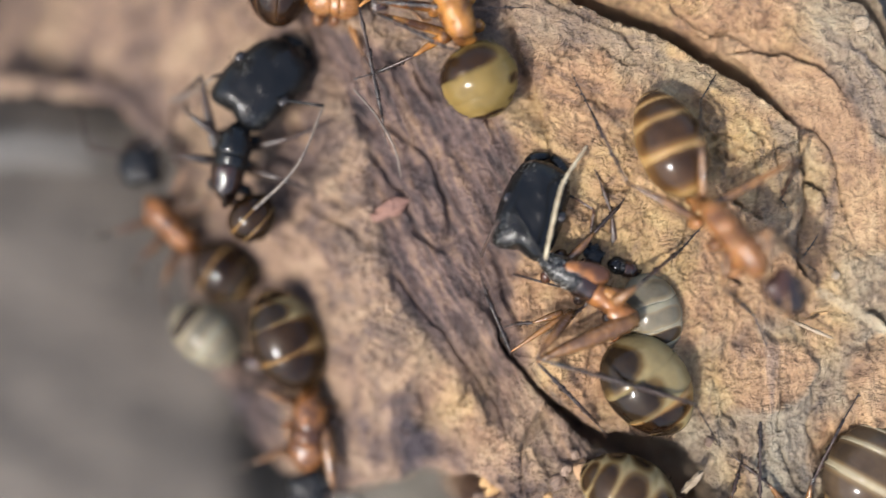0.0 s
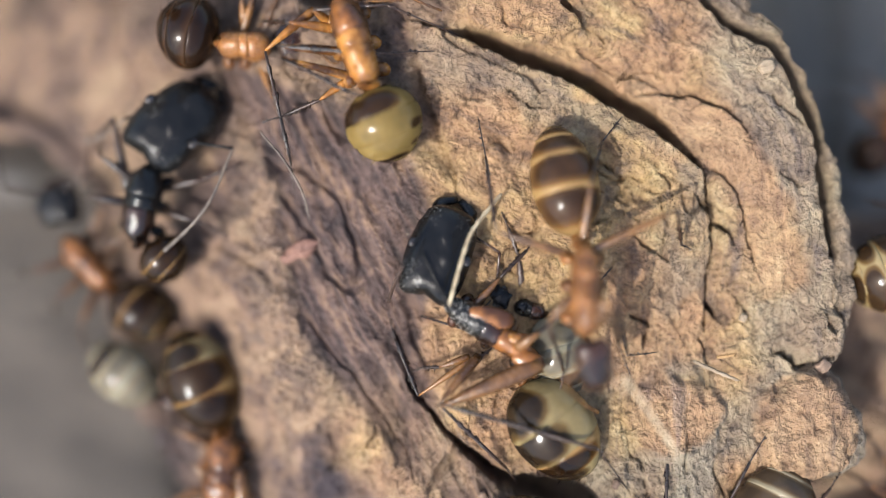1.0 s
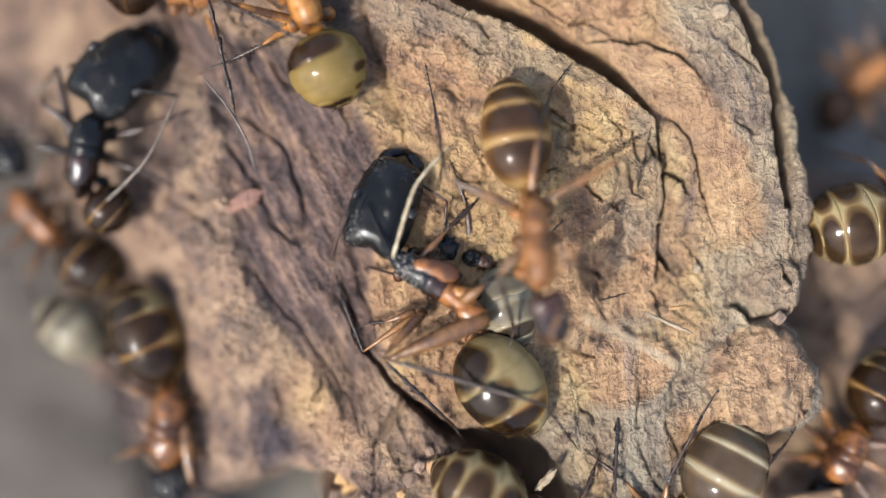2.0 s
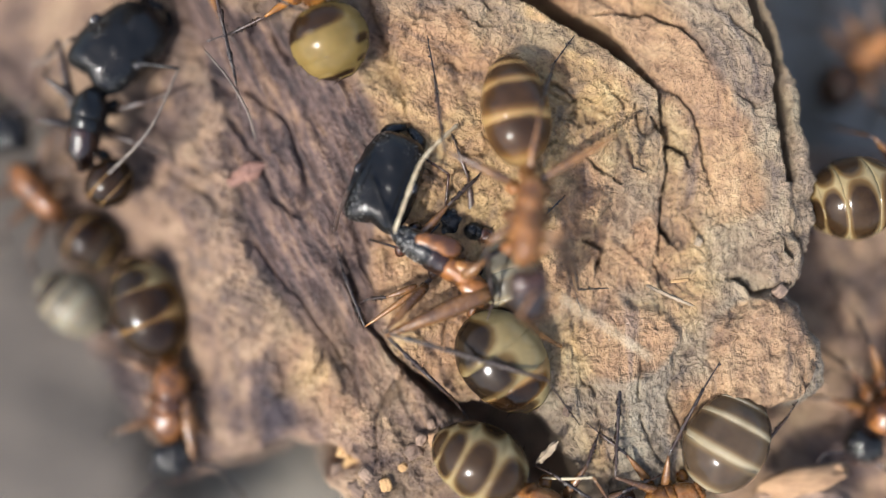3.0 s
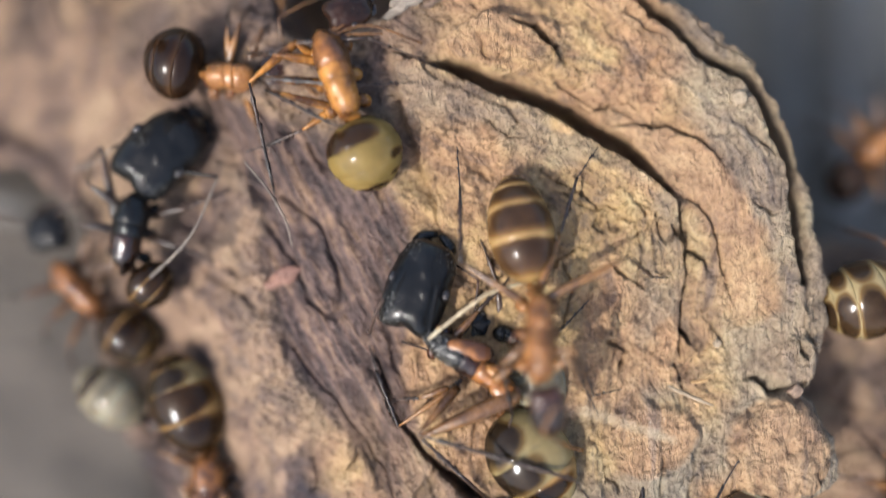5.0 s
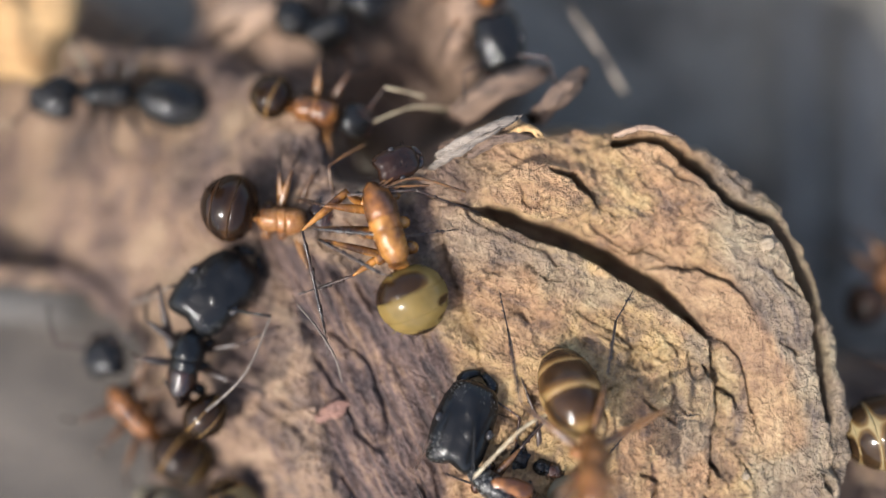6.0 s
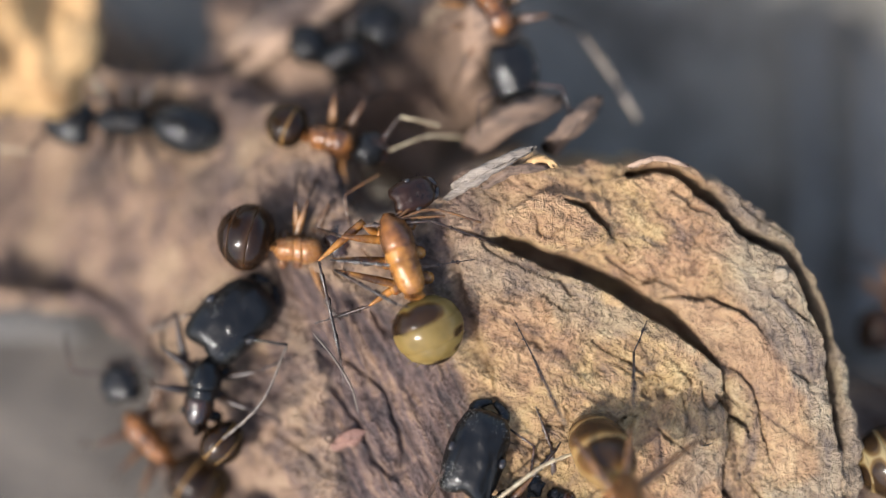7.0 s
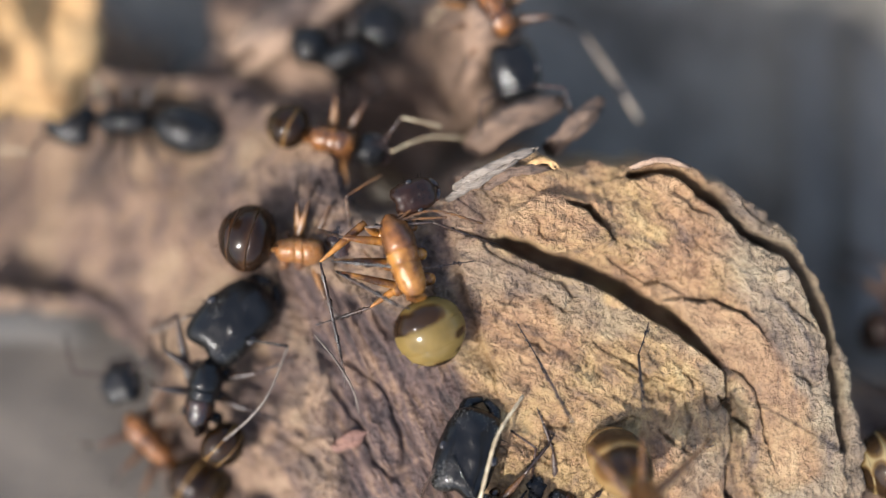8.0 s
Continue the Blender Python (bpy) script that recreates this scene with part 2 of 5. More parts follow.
SOIL = soil_material()
BLACK = cuticle("black_cuticle", (0.009, 0.0085, 0.008), (0.005, 0.005, 0.005), 0.11, dust=0.40, gloss=0.24)
GLOSSY = cuticle("glossy_dark_cuticle", (0.026, 0.0095, 0.005), (0.010, 0.0055, 0.004), 0.08, gloss=0.24)
DUSTY = cuticle("dusty_black_cuticle", (0.010, 0.0095, 0.009), (0.006, 0.006, 0.006), 0.20, dust=0.95, gloss=0.28)
ORANGE = cuticle("orange_cuticle", (0.32, 0.140, 0.032), (0.085, 0.034, 0.011), 0.20, 0.0, 0.15, spread=1.1, gloss=0.32)
RUST = cuticle("rusty_cuticle", (0.205, 0.080, 0.022), (0.045, 0.018, 0.008), 0.15, 0.0, 0.04, spread=1.1, gloss=0.40)
AMBER = cuticle("amber_cuticle", (0.25, 0.108, 0.034), (0.085, 0.036, 0.014), 0.24, 0.0, 0.2, spread=1.0, gloss=0.32)
BROWN = cuticle("brown_cuticle", (0.038, 0.014, 0.007), (0.012, 0.006, 0.004), 0.11, 0.0, 0.05, dust=0.12)
LEG_DARK = cuticle("dark_leg", (0.040, 0.021, 0.013), (0.014, 0.009, 0.007), 0.28)
LEG_TAN = cuticle("tan_leg", (0.19, 0.088, 0.028), (0.060, 0.028, 0.012), 0.20, 0.0, 0.0, spread=0.9)
PALE = cuticle("pale_feeler", (0.52, 0.44, 0.29), (0.30, 0.23, 0.14), 0.4, spread=2.0)
EYE = cuticle("dark_eye", (0.02, 0.017, 0.015), (0.012, 0.01, 0.01), 0.10)
BANDED = banded("banded_plate", (0.180, 0.138, 0.066), (0.016, 0.010, 0.006), 0.47, 0.15, 0.055, 0.44, 0.12, 0.9)
BANDED_DARK = banded("dark_banded_plate", (0.20, 0.120, 0.046), (0.012, 0.006, 0.003), 0.47, 0.30, 0.0, 0.54, 0.09, 0.4)
GLASSY = banded("clear_banded_plate", (0.235, 0.195, 0.125), (0.060, 0.040, 0.025), 0.36, 0.6, 0.0, 0.56, 0.14, 0.2)
HONEY = banded("honey_plate", (0.235, 0.145, 0.058), (0.034, 0.018, 0.010), 0.40, 0.24, 0.0, 0.62, 0.18, 0.6)
OLIVE = banded("olive_plate", (0.140, 0.095, 0.030), (0.020, 0.010, 0.005), 0.36, 0.11, 0.08, 0.66, 0.10, 0.8)
CREAM = banded("cream_plate", (0.235, 0.178, 0.088), (0.026, 0.014, 0.007), 0.43, 0.145, 0.155, 0.52, 0.10, 0.35)
PLAIN_OLIVE = banded("plain_olive_plate", (0.140, 0.095, 0.030), (0.028, 0.015, 0.006), 0.22, 0.05, 0.24, 0.85, 0.10, 0.6, 0.15)
GREYISH = banded("grey_plate", (0.19, 0.172, 0.122), (0.13, 0.112, 0.080), 0.30, 0.10, 0.06, 0.6, 0.16, 0.5, 0.15)
DIM = cuticle("dim_feeler", (0.17, 0.135, 0.10), (0.09, 0.07, 0.055), 0.35, spread=2.0)
TEA = banded("tea_plate", (0.036, 0.018, 0.008), (0.014, 0.007, 0.004), 0.44, 0.24, 0.0, 0.6, 0.2, 0.7)
WHITISH = banded("whitish_plate", (0.21, 0.18, 0.12), (0.025, 0.017, 0.011), 0.40, 0.16, 0.0, 0.55, 0.08, 0.3)


# ---------- mesh helpers ----------
def mesh_of(name, verts, faces, mat, smooth=True, uvs=None):
    """verts in millimetres"""
    me = bpy.data.meshes.new(name)
    me.from_pydata((np.asarray(verts, float) * MM).tolist(), [], faces)
    if uvs is not None:
        layer = me.uv_layers.new(name="UVMap")
        for loop in me.loops:
            layer.data[loop.index].uv = uvs[loop.vertex_index]
    me.polygons.foreach_set("use_smooth", [smooth] * len(me.polygons))
    me.materials.append(mat)
    me.update()
    return me


def part(name, mesh, parent, label=""):
    ob = new(name, mesh)
    ob.parent = parent
    return tagged(ob, label=label)


def loft(name, mat, centres, across, upright, seg=14, up=(0, 0, 1), bristles=0, uv=False, seed=0, roll=0.0, hairs=0):
    """A closed body round a centre line: half-widths and half-heights ring by ring."""
    c = np.asarray(centres, float)
    k = len(c)
    t = np.gradient(c, axis=0)
    t /= np.linalg.norm(t, axis=1)[:, None] + 1e-9
    u = np.tile(np.asarray(up, float), (k, 1))
    side = np.cross(t, u)
    weak = np.linalg.norm(side, axis=1) < 0.15
    side[weak] = np.cross(t[weak], np.array([0.3, 0.9, 0.2]))
    side /= np.linalg.norm(side, axis=1)[:, None] + 1e-9
    over = np.cross(side, t)
    ang = np.linspace(0, 2 * np.pi, seg, endpoint=False) - np.pi / 2
    rings = (c[:, None] + side[:, None] * (np.cos(ang)[None, :, None] * np.asarray(across)[:, None, None])
             + over[:, None] * (np.sin(ang)[None, :, None] * np.asarray(upright)[:, None, None]))
    verts = rings.reshape(-1, 3).tolist() + [c[0].tolist(), c[-1].tolist()]
    faces = [(i * seg + j, i * seg + (j + 1) % seg, (i + 1) * seg + (j + 1) % seg, (i + 1) * seg + j) for i in range(k - 1) for j in range(seg)]
    faces += [(k * seg, (j + 1) % seg, j) for j in range(seg)] + [(k * seg + 1, (k - 1) * seg + j, (k - 1) * seg + (j + 1) % seg) for j in range(seg)]
    uvs = None
    if uv:
        uvs = [(i / (k - 1), j / seg + roll) for i in range(k) for j in range(seg)] + [(0, 0.5 + roll), (1, 0.5 + roll)]
    rnd = random.Random(seed + k)
    for _ in range(bristles):
        i, j = rnd.randrange(1, k - 2), rnd.randrange(seg)
        p, q, r = i * seg + j, i * seg + (j + 1) % seg, (i + 1) * seg + j
        out = rings[i, j] - c[i]
        out /= np.linalg.norm(out) + 1e-9
        verts.append((rings[i, j] + out * rnd.uniform(0.05, 0.12) + t[i] * rnd.uniform(0.05, 0.12)).tolist())
        n = len(verts) - 1
        faces += [(p, q, n), (q, r, n), (r, p, n)]
    for _ in range(hairs):
        i, j = rnd.randrange(1, k - 1), rnd.randrange(seg)
        out = rings[i, j] - c[i]
        out /= np.linalg.norm(out) + 1e-9
        foot, n = rings[i, j] - out * 0.02, len(verts)
        for turn in (1, -1):
            verts.append((foot + 0.025 * t[i] + turn * 0.014 * np.cross(out, t[i])).tolist())
        verts.append((foot + out * rnd.uniform(0.22, 0.45) + t[i] * rnd.uniform(-0.15, 0.15) + np.cross(out, t[i]) * rnd.uniform(-0.12, 0.12)).tolist())
        faces += [(n, n + 1, n + 2), (n + 1, i * seg + j, n + 2), (i * seg + j, n, n + 2)]
        if uvs:
            uvs += [uvs[i * seg + j]] * 3
    return mesh_of(name, verts, faces, mat, True, uvs)


def sculpt(me, amount, size, seed=0):
    """Uneven relief on a body: moves its surface along its normals, in millimetres."""
    moved = [v.co + v.normal * (amount * MM * noise.fractal(v.co / MM / size + Vector((seed * 3.7, 1.3, 0)), 1.0, 2.0, 3)) for v in me.vertices]
    for v, co in zip(me.vertices, moved):
        v.co = co
    return me


def line(points, n):
    """A smooth run of n places through a few given ones."""
    p = np.asarray(points, float)
    if len(p) == 2:
        return p[0] + (p[1] - p[0]) * np.linspace(0, 1, n)[:, None]
    ext = np.vstack([2 * p[0] - p[1], p, 2 * p[-1] - p[-2]])
    out = []
    for s in np.linspace(0, len(p) - 1 - 1e-6, n):
        i, f = int(s), s - int(s)
        a, b, c, d = ext[i:i + 4]
        out.append(0.5 * (2 * b + (c - a) * f + (2 * a - 5 * b + 4 * c - d) * f * f + (3 * b - a - 3 * c + d) * f ** 3))
    return np.array(out)


def egg(s, front=0.6, back=0.6):
    """Half-width of a rounded body along it: rises from nothing and falls to nothing."""
    return np.clip(s, 0, 1) ** front * np.clip(1 - s, 0, 1) ** back / (0.5 ** (front + back))


# ---------- the wood ----------
OUTLINE = [(-30, 20.6), (-22, 20.4), (-15, 19.8), (-11.5, 18.9), (-9.6, 17.8), (-8.9, 15.6), (-8.1, 14.0), (-6.6, 13.3), (-5.4, 13.7), (-4.4, 14.3), (-3.4, 14.5), (-2.4, 15.6), (0.3, 16.5), (1.9, 15.7), (3.3, 15.9), (4.7, 15.6), (6.0, 15.95), (7.4, 15.75),
           (8.80, 15.0), (10.6, 13.75), (12.15, 12.3), (13.4, 10.1), (14.15, 8.0), (14.6, 6.4), (14.95, 4.6), (15.15, 3.2), (15.1, 1.5), (14.9, 0.2), (14.8, -0.8), (14.1, -1.75), (14.6, -2.7), (15.4, -3.8), (15.65, -5.0), (14.75, -6.15), (13.8, -6.05),
           (12.4, -7.4), (11.8, -10.5), (11.0, -15), (-1.2, -16), (-3.4, -10.6), (-4.6, -9.5), (-3.0, -8.7), (-4.2, -7.9), (-6.6, -7.7), (-8.6, -8.6), (-11.6, -9.4), (-13.8, -6.9), (-15.4, -4.4), (-16.6, -2.2), (-17.3, 1.3), (-17.5, 3.8), (-17.3, 6.4), (-21.2, 9.8), (-30, 10.4)]
GROOVE = [(-12.6, 12.5), (-7.2, 9.5), (-3.6, 8.2), (-2.4, 5.0), (-2.3, 2.0), (-2.9, -1.0), (-1.6, -4.2), (0.6, -6.2), (-0.6, -7.6), (-3.4, -6.2), (-6.2, -2.6), (-7.6, -0.5), (-8.7, 3.0), (-9.0, 6.5), (-10.6, 9.2)]
MAIN_CRACK = [(-3.9, 13.2), (-1.1, 12.0), (0.8, 11.26), (2.8, 10.45), (4.3, 9.68), (5.55, 8.85), (6.87, 8.08), (7.9, 7.37), (8.9, 6.64), (8.88, 5.69), (9.17, 4.62), (9.17, 3.38), (8.98, 2.3), (9.02, 1.06), (8.98, -0.36)]
GRAIN = [(-9, 15.6)] + MAIN_CRACK[:9] + [(9.1, 4.0), (9.1, 0.5), (8.9, -3.5), (9.2, -8), (9.4, -15)]
# each ledge: its line, the drop beyond it on the left of its run, the half-width of the open split
LEDGES = [([(-0.94, 5.3), (-1.54, 6.95), (-2.3, 8.97), (-2.95, 10.99), (-3.33, 12.76), (-3.51, 13.9)], 0.75, 0.04),
          ([(5.85, 9.62), (7.1, 9.8), (8.65, 9.63), (9.68, 9.29), (10.45, 8.7), (10.8, 8.0)], 0.42, 0.10),
          ([(8.9, 6.79), (9.7, 6.45), (10.28, 5.52), (10.46, 4.48), (10.85, 3.1), (11.08, 1.94)], 0.28, 0.07),
          ([(8.41, 5.46), (8.87, 5.12), (9.22, 4.47), (9.91, 3.9), (10.37, 3.21)], 0.22, 0.12),
          ([(9.02, 1.06), (9.44, 0.67), (9.6, 0.2)], 0.30, 0.16), ([(8.75, -0.2), (8.95, -1.1), (9.2, -1.9)], 0.2, 0.06),
          ([(2.77, 8.04), (3.57, 7.35), (4.73, 6.89), (5.53, 6.31), (5.88, 5.39), (6.57, 4.82)], 0.10, 0.05), ([(-0.11, 8.04), (0.69, 7.58), (1.04, 7.12)], 0.08, 0.05),
          ([(4.4, 10.7), (5.2, 10.25), (6.0, 10.55), (6.6, 10.2), (7.3, 9.95)], 0.16, 0.05), ([(1.8, 14.3), (2.9, 13.9), (3.6, 13.1), (3.9, 12.4)], 0.45, 0.22),
          ([(5.9, 3.9), (6.7, 3.2), (7.6, 2.7)], 0.14, 0.08), ([(12.0, 6.6), (12.9, 5.9), (13.5, 6.0)], 0.12, 0.05), ([(11.5, 9.9), (12.3, 9.2), (13.2, 8.3)], 0.14, 0.05),
          ([(11.6, -1.1), (12.4, -1.0), (12.8, -1.7), (13.5, -1.5), (14.4, -1.2)], 0.55, 0.16), ([(13.6, 0.9), (14.0, 0.1), (14.1, -0.5)], 0.2, 0.10), ([(10.2, 1.6), (10.9, 0.6), (11.0, -0.7)], 0.12, 0.06),
          ([(5.9, 0.7), (6.6, 0.2), (6.5, -0.8)], 0.25, 0.12), ([(-12.5, 12.6), (-11.4, 10.6), (-11.8, 9.0)], 0.2, 0.12), ([(0.6, 10.0), (1.6, 9.2), (2.4, 9.1)], 0.08, 0.04), ([(6.9, 6.9), (7.5, 6.1), (7.7, 5.2)], 0.10, 0.05)]
CREVICE = [(-3.95, -0.09), (-3.31, -2.39), (-2.16, -3.93), (-0.78, -5.21), (0.71, -6.45), (2.43, -6.75), (3.93, -7.67), (4.96, -9.39), (5.88, -11.92)]
TONGUE = [(6.81, 9.24), (9.25, 8.50), (10.46, 6.48), (11.31, 4.45), (11.80, 2.44)]
RIM = [(4.7, 15.3), (6.1, 15.55), (7.4, 15.2), (9.0, 13.9), (10.3, 12.5), (11.8, 11.9), (12.75, 10.75), (13.55, 9.0), (13.85, 7.4), (14.02, 5.4), (14.2, 3.1)]
FIBRE_TURN = radians(-62)


def tone0(x, y):
    return step(9.2, 11.2, x + 0.15 * (y - 4))


def grain_of(x, y):
    """How far along the grain a place lies, and how far across it, in millimetres."""
    d, side, s = near_line(x, y, GRAIN)
    length = sum(math.dist(a, b) for a, b in zip(GRAIN, GRAIN[1:]))
    return s * length, d * side


def surface(x, y):
    """Height of the wood's top in millimetres, with the shares of bare fibres, dull rind, old wood and smooth warm wood."""
    wx, wy = x + 0.22 * fbm(x * 0.9, y * 0.9, 3) + 0.07 * fbm(x * 4.1, y * 4.1, 2), y + 0.22 * fbm(x * 0.9 + 40, y * 0.9, 3) + 0.07 * fbm(x * 4.1 + 9, y * 4.1, 2)
    u, v = grain_of(x, y)
    smooth = step(1.5, 0.7, near_line(wx, wy, TONGUE)[0] * (1.0 + 0.25 * fbm(x * 0.8, y * 0.8, 2)))
    z = -0.22 * np.clip(-4 - x, 0, 30) - 0.36 * np.clip(-9.5 - x, 0, 30) - 0.30 * np.clip(-8.8 - x, 0, 30) * step(2.5, -0.5, y) - 0.30 * np.clip(-1.5 - y, 0, 5) * step(-2, -7, x) - 0.26 * np.clip(y - 12.5, 0, 20) * step(-2, -8, x) - 0.05 * np.clip(-7 - y, 0, 20)
    z = z + 0.34 * fbm(x * 0.32, y * 0.32, 3) + (0.15 - 0.10 * smooth) * fbm(x * 1.1 + 9, y * 1.1, 3) + (0.08 - 0.05 * smooth) * fbm(x * 3.1, y * 3.1, 3)
    # bare fibres in a long hollow
    along = x * math.cos(FIBRE_TURN) + y * math.sin(FIBRE_TURN)
    across = -x * math.sin(FIBRE_TURN) + y * math.cos(FIBRE_TURN)
    fibre = step(-0.35, 0.35, outline_distance(wx, wy, GROOVE))
    bend = 0.55 * fbm(along * 0.4, across * 0.4, 3)
    strands = fbm(across * 1.6 + bend, along * 0.20, 5)
    z = z - fibre * 0.45 + fibre * 0.42 * strands - fibre * 0.40 * np.clip(0.10 - np.abs(grid_noise(across * 0.75 + bend + 3, along * 0.14)), 0, 1) / 0.10
    bare = 1 - 0.8 * fibre
    # relief that runs with the grain: ribs, then fine ridges, and splits between them
    rough = (1 - 0.75 * smooth) * bare
    z = z + rough * (0.22 * fbm(u * 0.30, v * 0.9, 4) + 0.07 * fbm(u * 0.9 + 31, v * 2.2 + 0.4 * fbm(x, y, 2), 3) + 0.10 * fbm(x * 1.9 + 50, y * 1.9, 3))
    for scale, width, depth, shift in ((0.42, 0.055, 0.34, 0.0), (0.8, 0.05, 0.22, 57.0), (1.5, 0.06, 0.13, 31.0)):
        split = np.abs(grid_noise(u * scale * 0.5 + shift, v * scale * 1.6) + 0.5 * grid_noise(u * scale * 1.6 + shift, v * scale * 3.2))
        z = z - depth * rough * np.clip(1 - split / width, 0, 1) * step(0.0, 0.45, grid_noise(x * 0.35 + shift, y * 0.35))
    # the ridge that breaks off to the lower rind beside it
    d, side, s = near_line(wx, wy, MAIN_CRACK)
    wide = np.interp(s, (0, 0.10, 0.14, 0.236, 0.336, 0.485, 0.556, 0.614, 0.672, 1), (0.08, 0.14, 0.60, 0.84, 0.88, 0.88, 0.74, 0.40, 0.15, 0.08)) * (1 + 0.15 * fbm(x * 1.2, y * 1.2, 2))
    deep = np.interp(s, (0, 0.12, 0.16, 0.556, 0.672, 1), (0.2, 0.8, 2.4, 2.4, 0.9, 0.5))
    right = step(-0.03, 0.06, -d * side)
    trench = deep * step(wide * 1.08, wide * 0.80, d) + 0.45 * step(0.1, 0.25, s) * step(0.70, 0.60, s) * np.exp(-d / 1.8) + 0.25 * step(0.66, 0.72, s) * np.exp(-d / 0.8)
    z = z - trench * right * step(0, 0.04, s) * step(1, 0.96, s)
    z = z + 0.38 * np.exp(-d / 1.5) * (1 - right) * step(0, 0.1, s) * step(1, 0.7, s)
    for points, fall, width in LEDGES:
        d, side, s = near_line(wx, wy, points)
        ends = np.sin(np.pi * np.clip(s, 0.02, 0.98)) ** 0.5
        open_by = width * ends * np.clip(0.55 + 0.8 * fbm(x * 2.3 + 5, y * 2.3, 2), 0.1, 1.2) + 1e-3
        z = z - 4.0 * width ** 0.7 * ends * np.clip(1.2 - d / open_by, 0, 1) ** 0.7 - fall * ends * step(0.03, -0.05, side * d) * np.exp(-d / 0.9)
    # a dark crevice that opens under the large ant
    d, side, s = near_line(wx, wy, CREVICE)
    gape = np.interp(s, (0, 0.2, 0.34, 0.5, 0.62, 0.74, 1), (0.05, 0.08, 0.14, 0.34, 0.70, 0.85, 0.8)) * (1 + 0.35 * fbm(x * 1.1 + 2, y * 1.1, 3))
    z = z - np.interp(s, (0, 0.3, 0.5, 1), (0.5, 1.0, 3.2, 4.0)) * step(gape * 1.15, gape * 0.75, d)
    # flaky plates: ragged little terraces
    for scale, tall, shift in ((0.6, 0.10, 70), (1.5, 0.06, 20)):
        cell = fbm(x * scale + shift, y * scale, 4) * 3.0
        z = z + tall * (1 - smooth) * bare * (np.floor(cell) + step(0.40, 0.60, cell - np.floor(cell)) - cell)
    # knobs near the broken end, and the dome at the far side of the crack
    for bx, by, rx, ry, h in ((7.7, -3.7, 2.0, 1.8, 0.50), (13.1, -4.1, 2.0, 2.3, 0.95), (13.9, -0.4, 0.8, 1.2, 0.4), (1.6, 13.2, 2.6, 1.4, 0.75)):
        q = np.hypot((wx - bx) / rx, (wy - by) / ry)
        z = z + h * step(1.08, 0.82, q + 0.16 * fbm(x * 1.6, y * 1.6 + 31, 3)) * (0.85 + 0.16 * fbm(x * 1.6 + 0.6 * y, y * 0.8, 3))
    d, side, s = near_line(wx, wy, RIM)
    w = (0.27 * np.sin(np.pi * np.clip(0.12 + s * 0.70, 0, 1)) + 0.05) * (1 + 0.5 * fbm(x * 0.9 + 8, y * 0.9, 2))
    z = z - 2.2 * np.clip(1.25 - d / w, 0, 1) - 0.40 * step(-0.1, 0.1, -side * d) * np.exp(-d / 3)
    z = z + 0.30 * tone0(x, y)
    z = z - 1.6 * step(-5.6, -7.2, wy) * step(9.5, 11.0, wx) - 0.9 * step(-6.8, -8.5, wy + 0.3 * wx) * step(2, 5, wx)
    z = z + 0.03 * fbm(x * 6.5, y * 6.5 + 3, 2) * (1 - 0.6 * smooth)
    tone = np.clip(tone0(x, y) * 0.75 + 0.8 * step(-1.5, -3, y) * step(2.5, 4.5, x) * step(-0.5, 0.4, fbm(x * 0.5, y * 0.5 + 8, 2)) + 0.6 * step(2.0, 0.3, np.abs(v - 0.9)) * step(0.1, 0.5, fbm(x * 0.45 + 3, y * 0.45, 3) + 0.3), 0, 1)
    tone = np.clip(tone * (1 - 0.9 * smooth), 0, 1)
    old = np.clip(step(-1.5, -5.5, x + 0.8 * fbm(x * 0.5, y * 0.5, 3) - 0.25 * (y - 6)) * 0.80 + 0.7 * step(-4.5, -7.5, y + fbm(x * 0.6, y * 0.6, 2)) * step(6, 2, x), 0, 1)
    knob = step(1.05, 0.80, np.hypot((wx - 7.6) / 2.0, (wy + 3.5) / 1.7) + 0.2 * fbm(x * 1.3, y * 1.3 + 31, 3))
    chunk = step(1.1, 0.9, np.hypot((wx - 13.1) / 2.1, (wy + 4.1) / 2.3))
    warm = np.clip(0.8 * smooth + 0.7 * knob + 0.6 * chunk, 0, 1)
    return z, fibre * (0.95 - 0.3 * step(-1, -4, y)), tone * (1 - warm), old, warm


def edge_fall(x, y, z):
    wx = x + 0.35 * fbm(x * 1.3 + 3, y * 1.3, 4)
    wy = y + 0.35 * fbm(x * 1.3 + 60, y * 1.3, 4)
    d = outline_distance(wx, wy, OUTLINE)
    d = d + 0.16
    q = np.clip(1 - d / 0.7, 0, 1)
    rounded = 0.6 * (1 - np.sqrt(np.clip(1 - q * q, 0, 1)))
    return np.where(d > 0, z - rounded, np.maximum(z - 0.6 + d * 8.0, -7.5 + 0.4 * fbm(x, y, 2))), d


GROUND_Z = -34.0
FOCUS_Z = 0.6


def height_at(x, y):
    z = surface(np.array([float(x)]), np.array([float(y)]))[0]
    return float(edge_fall(np.array([float(x)]), np.array([float(y)]), z)[0][0])


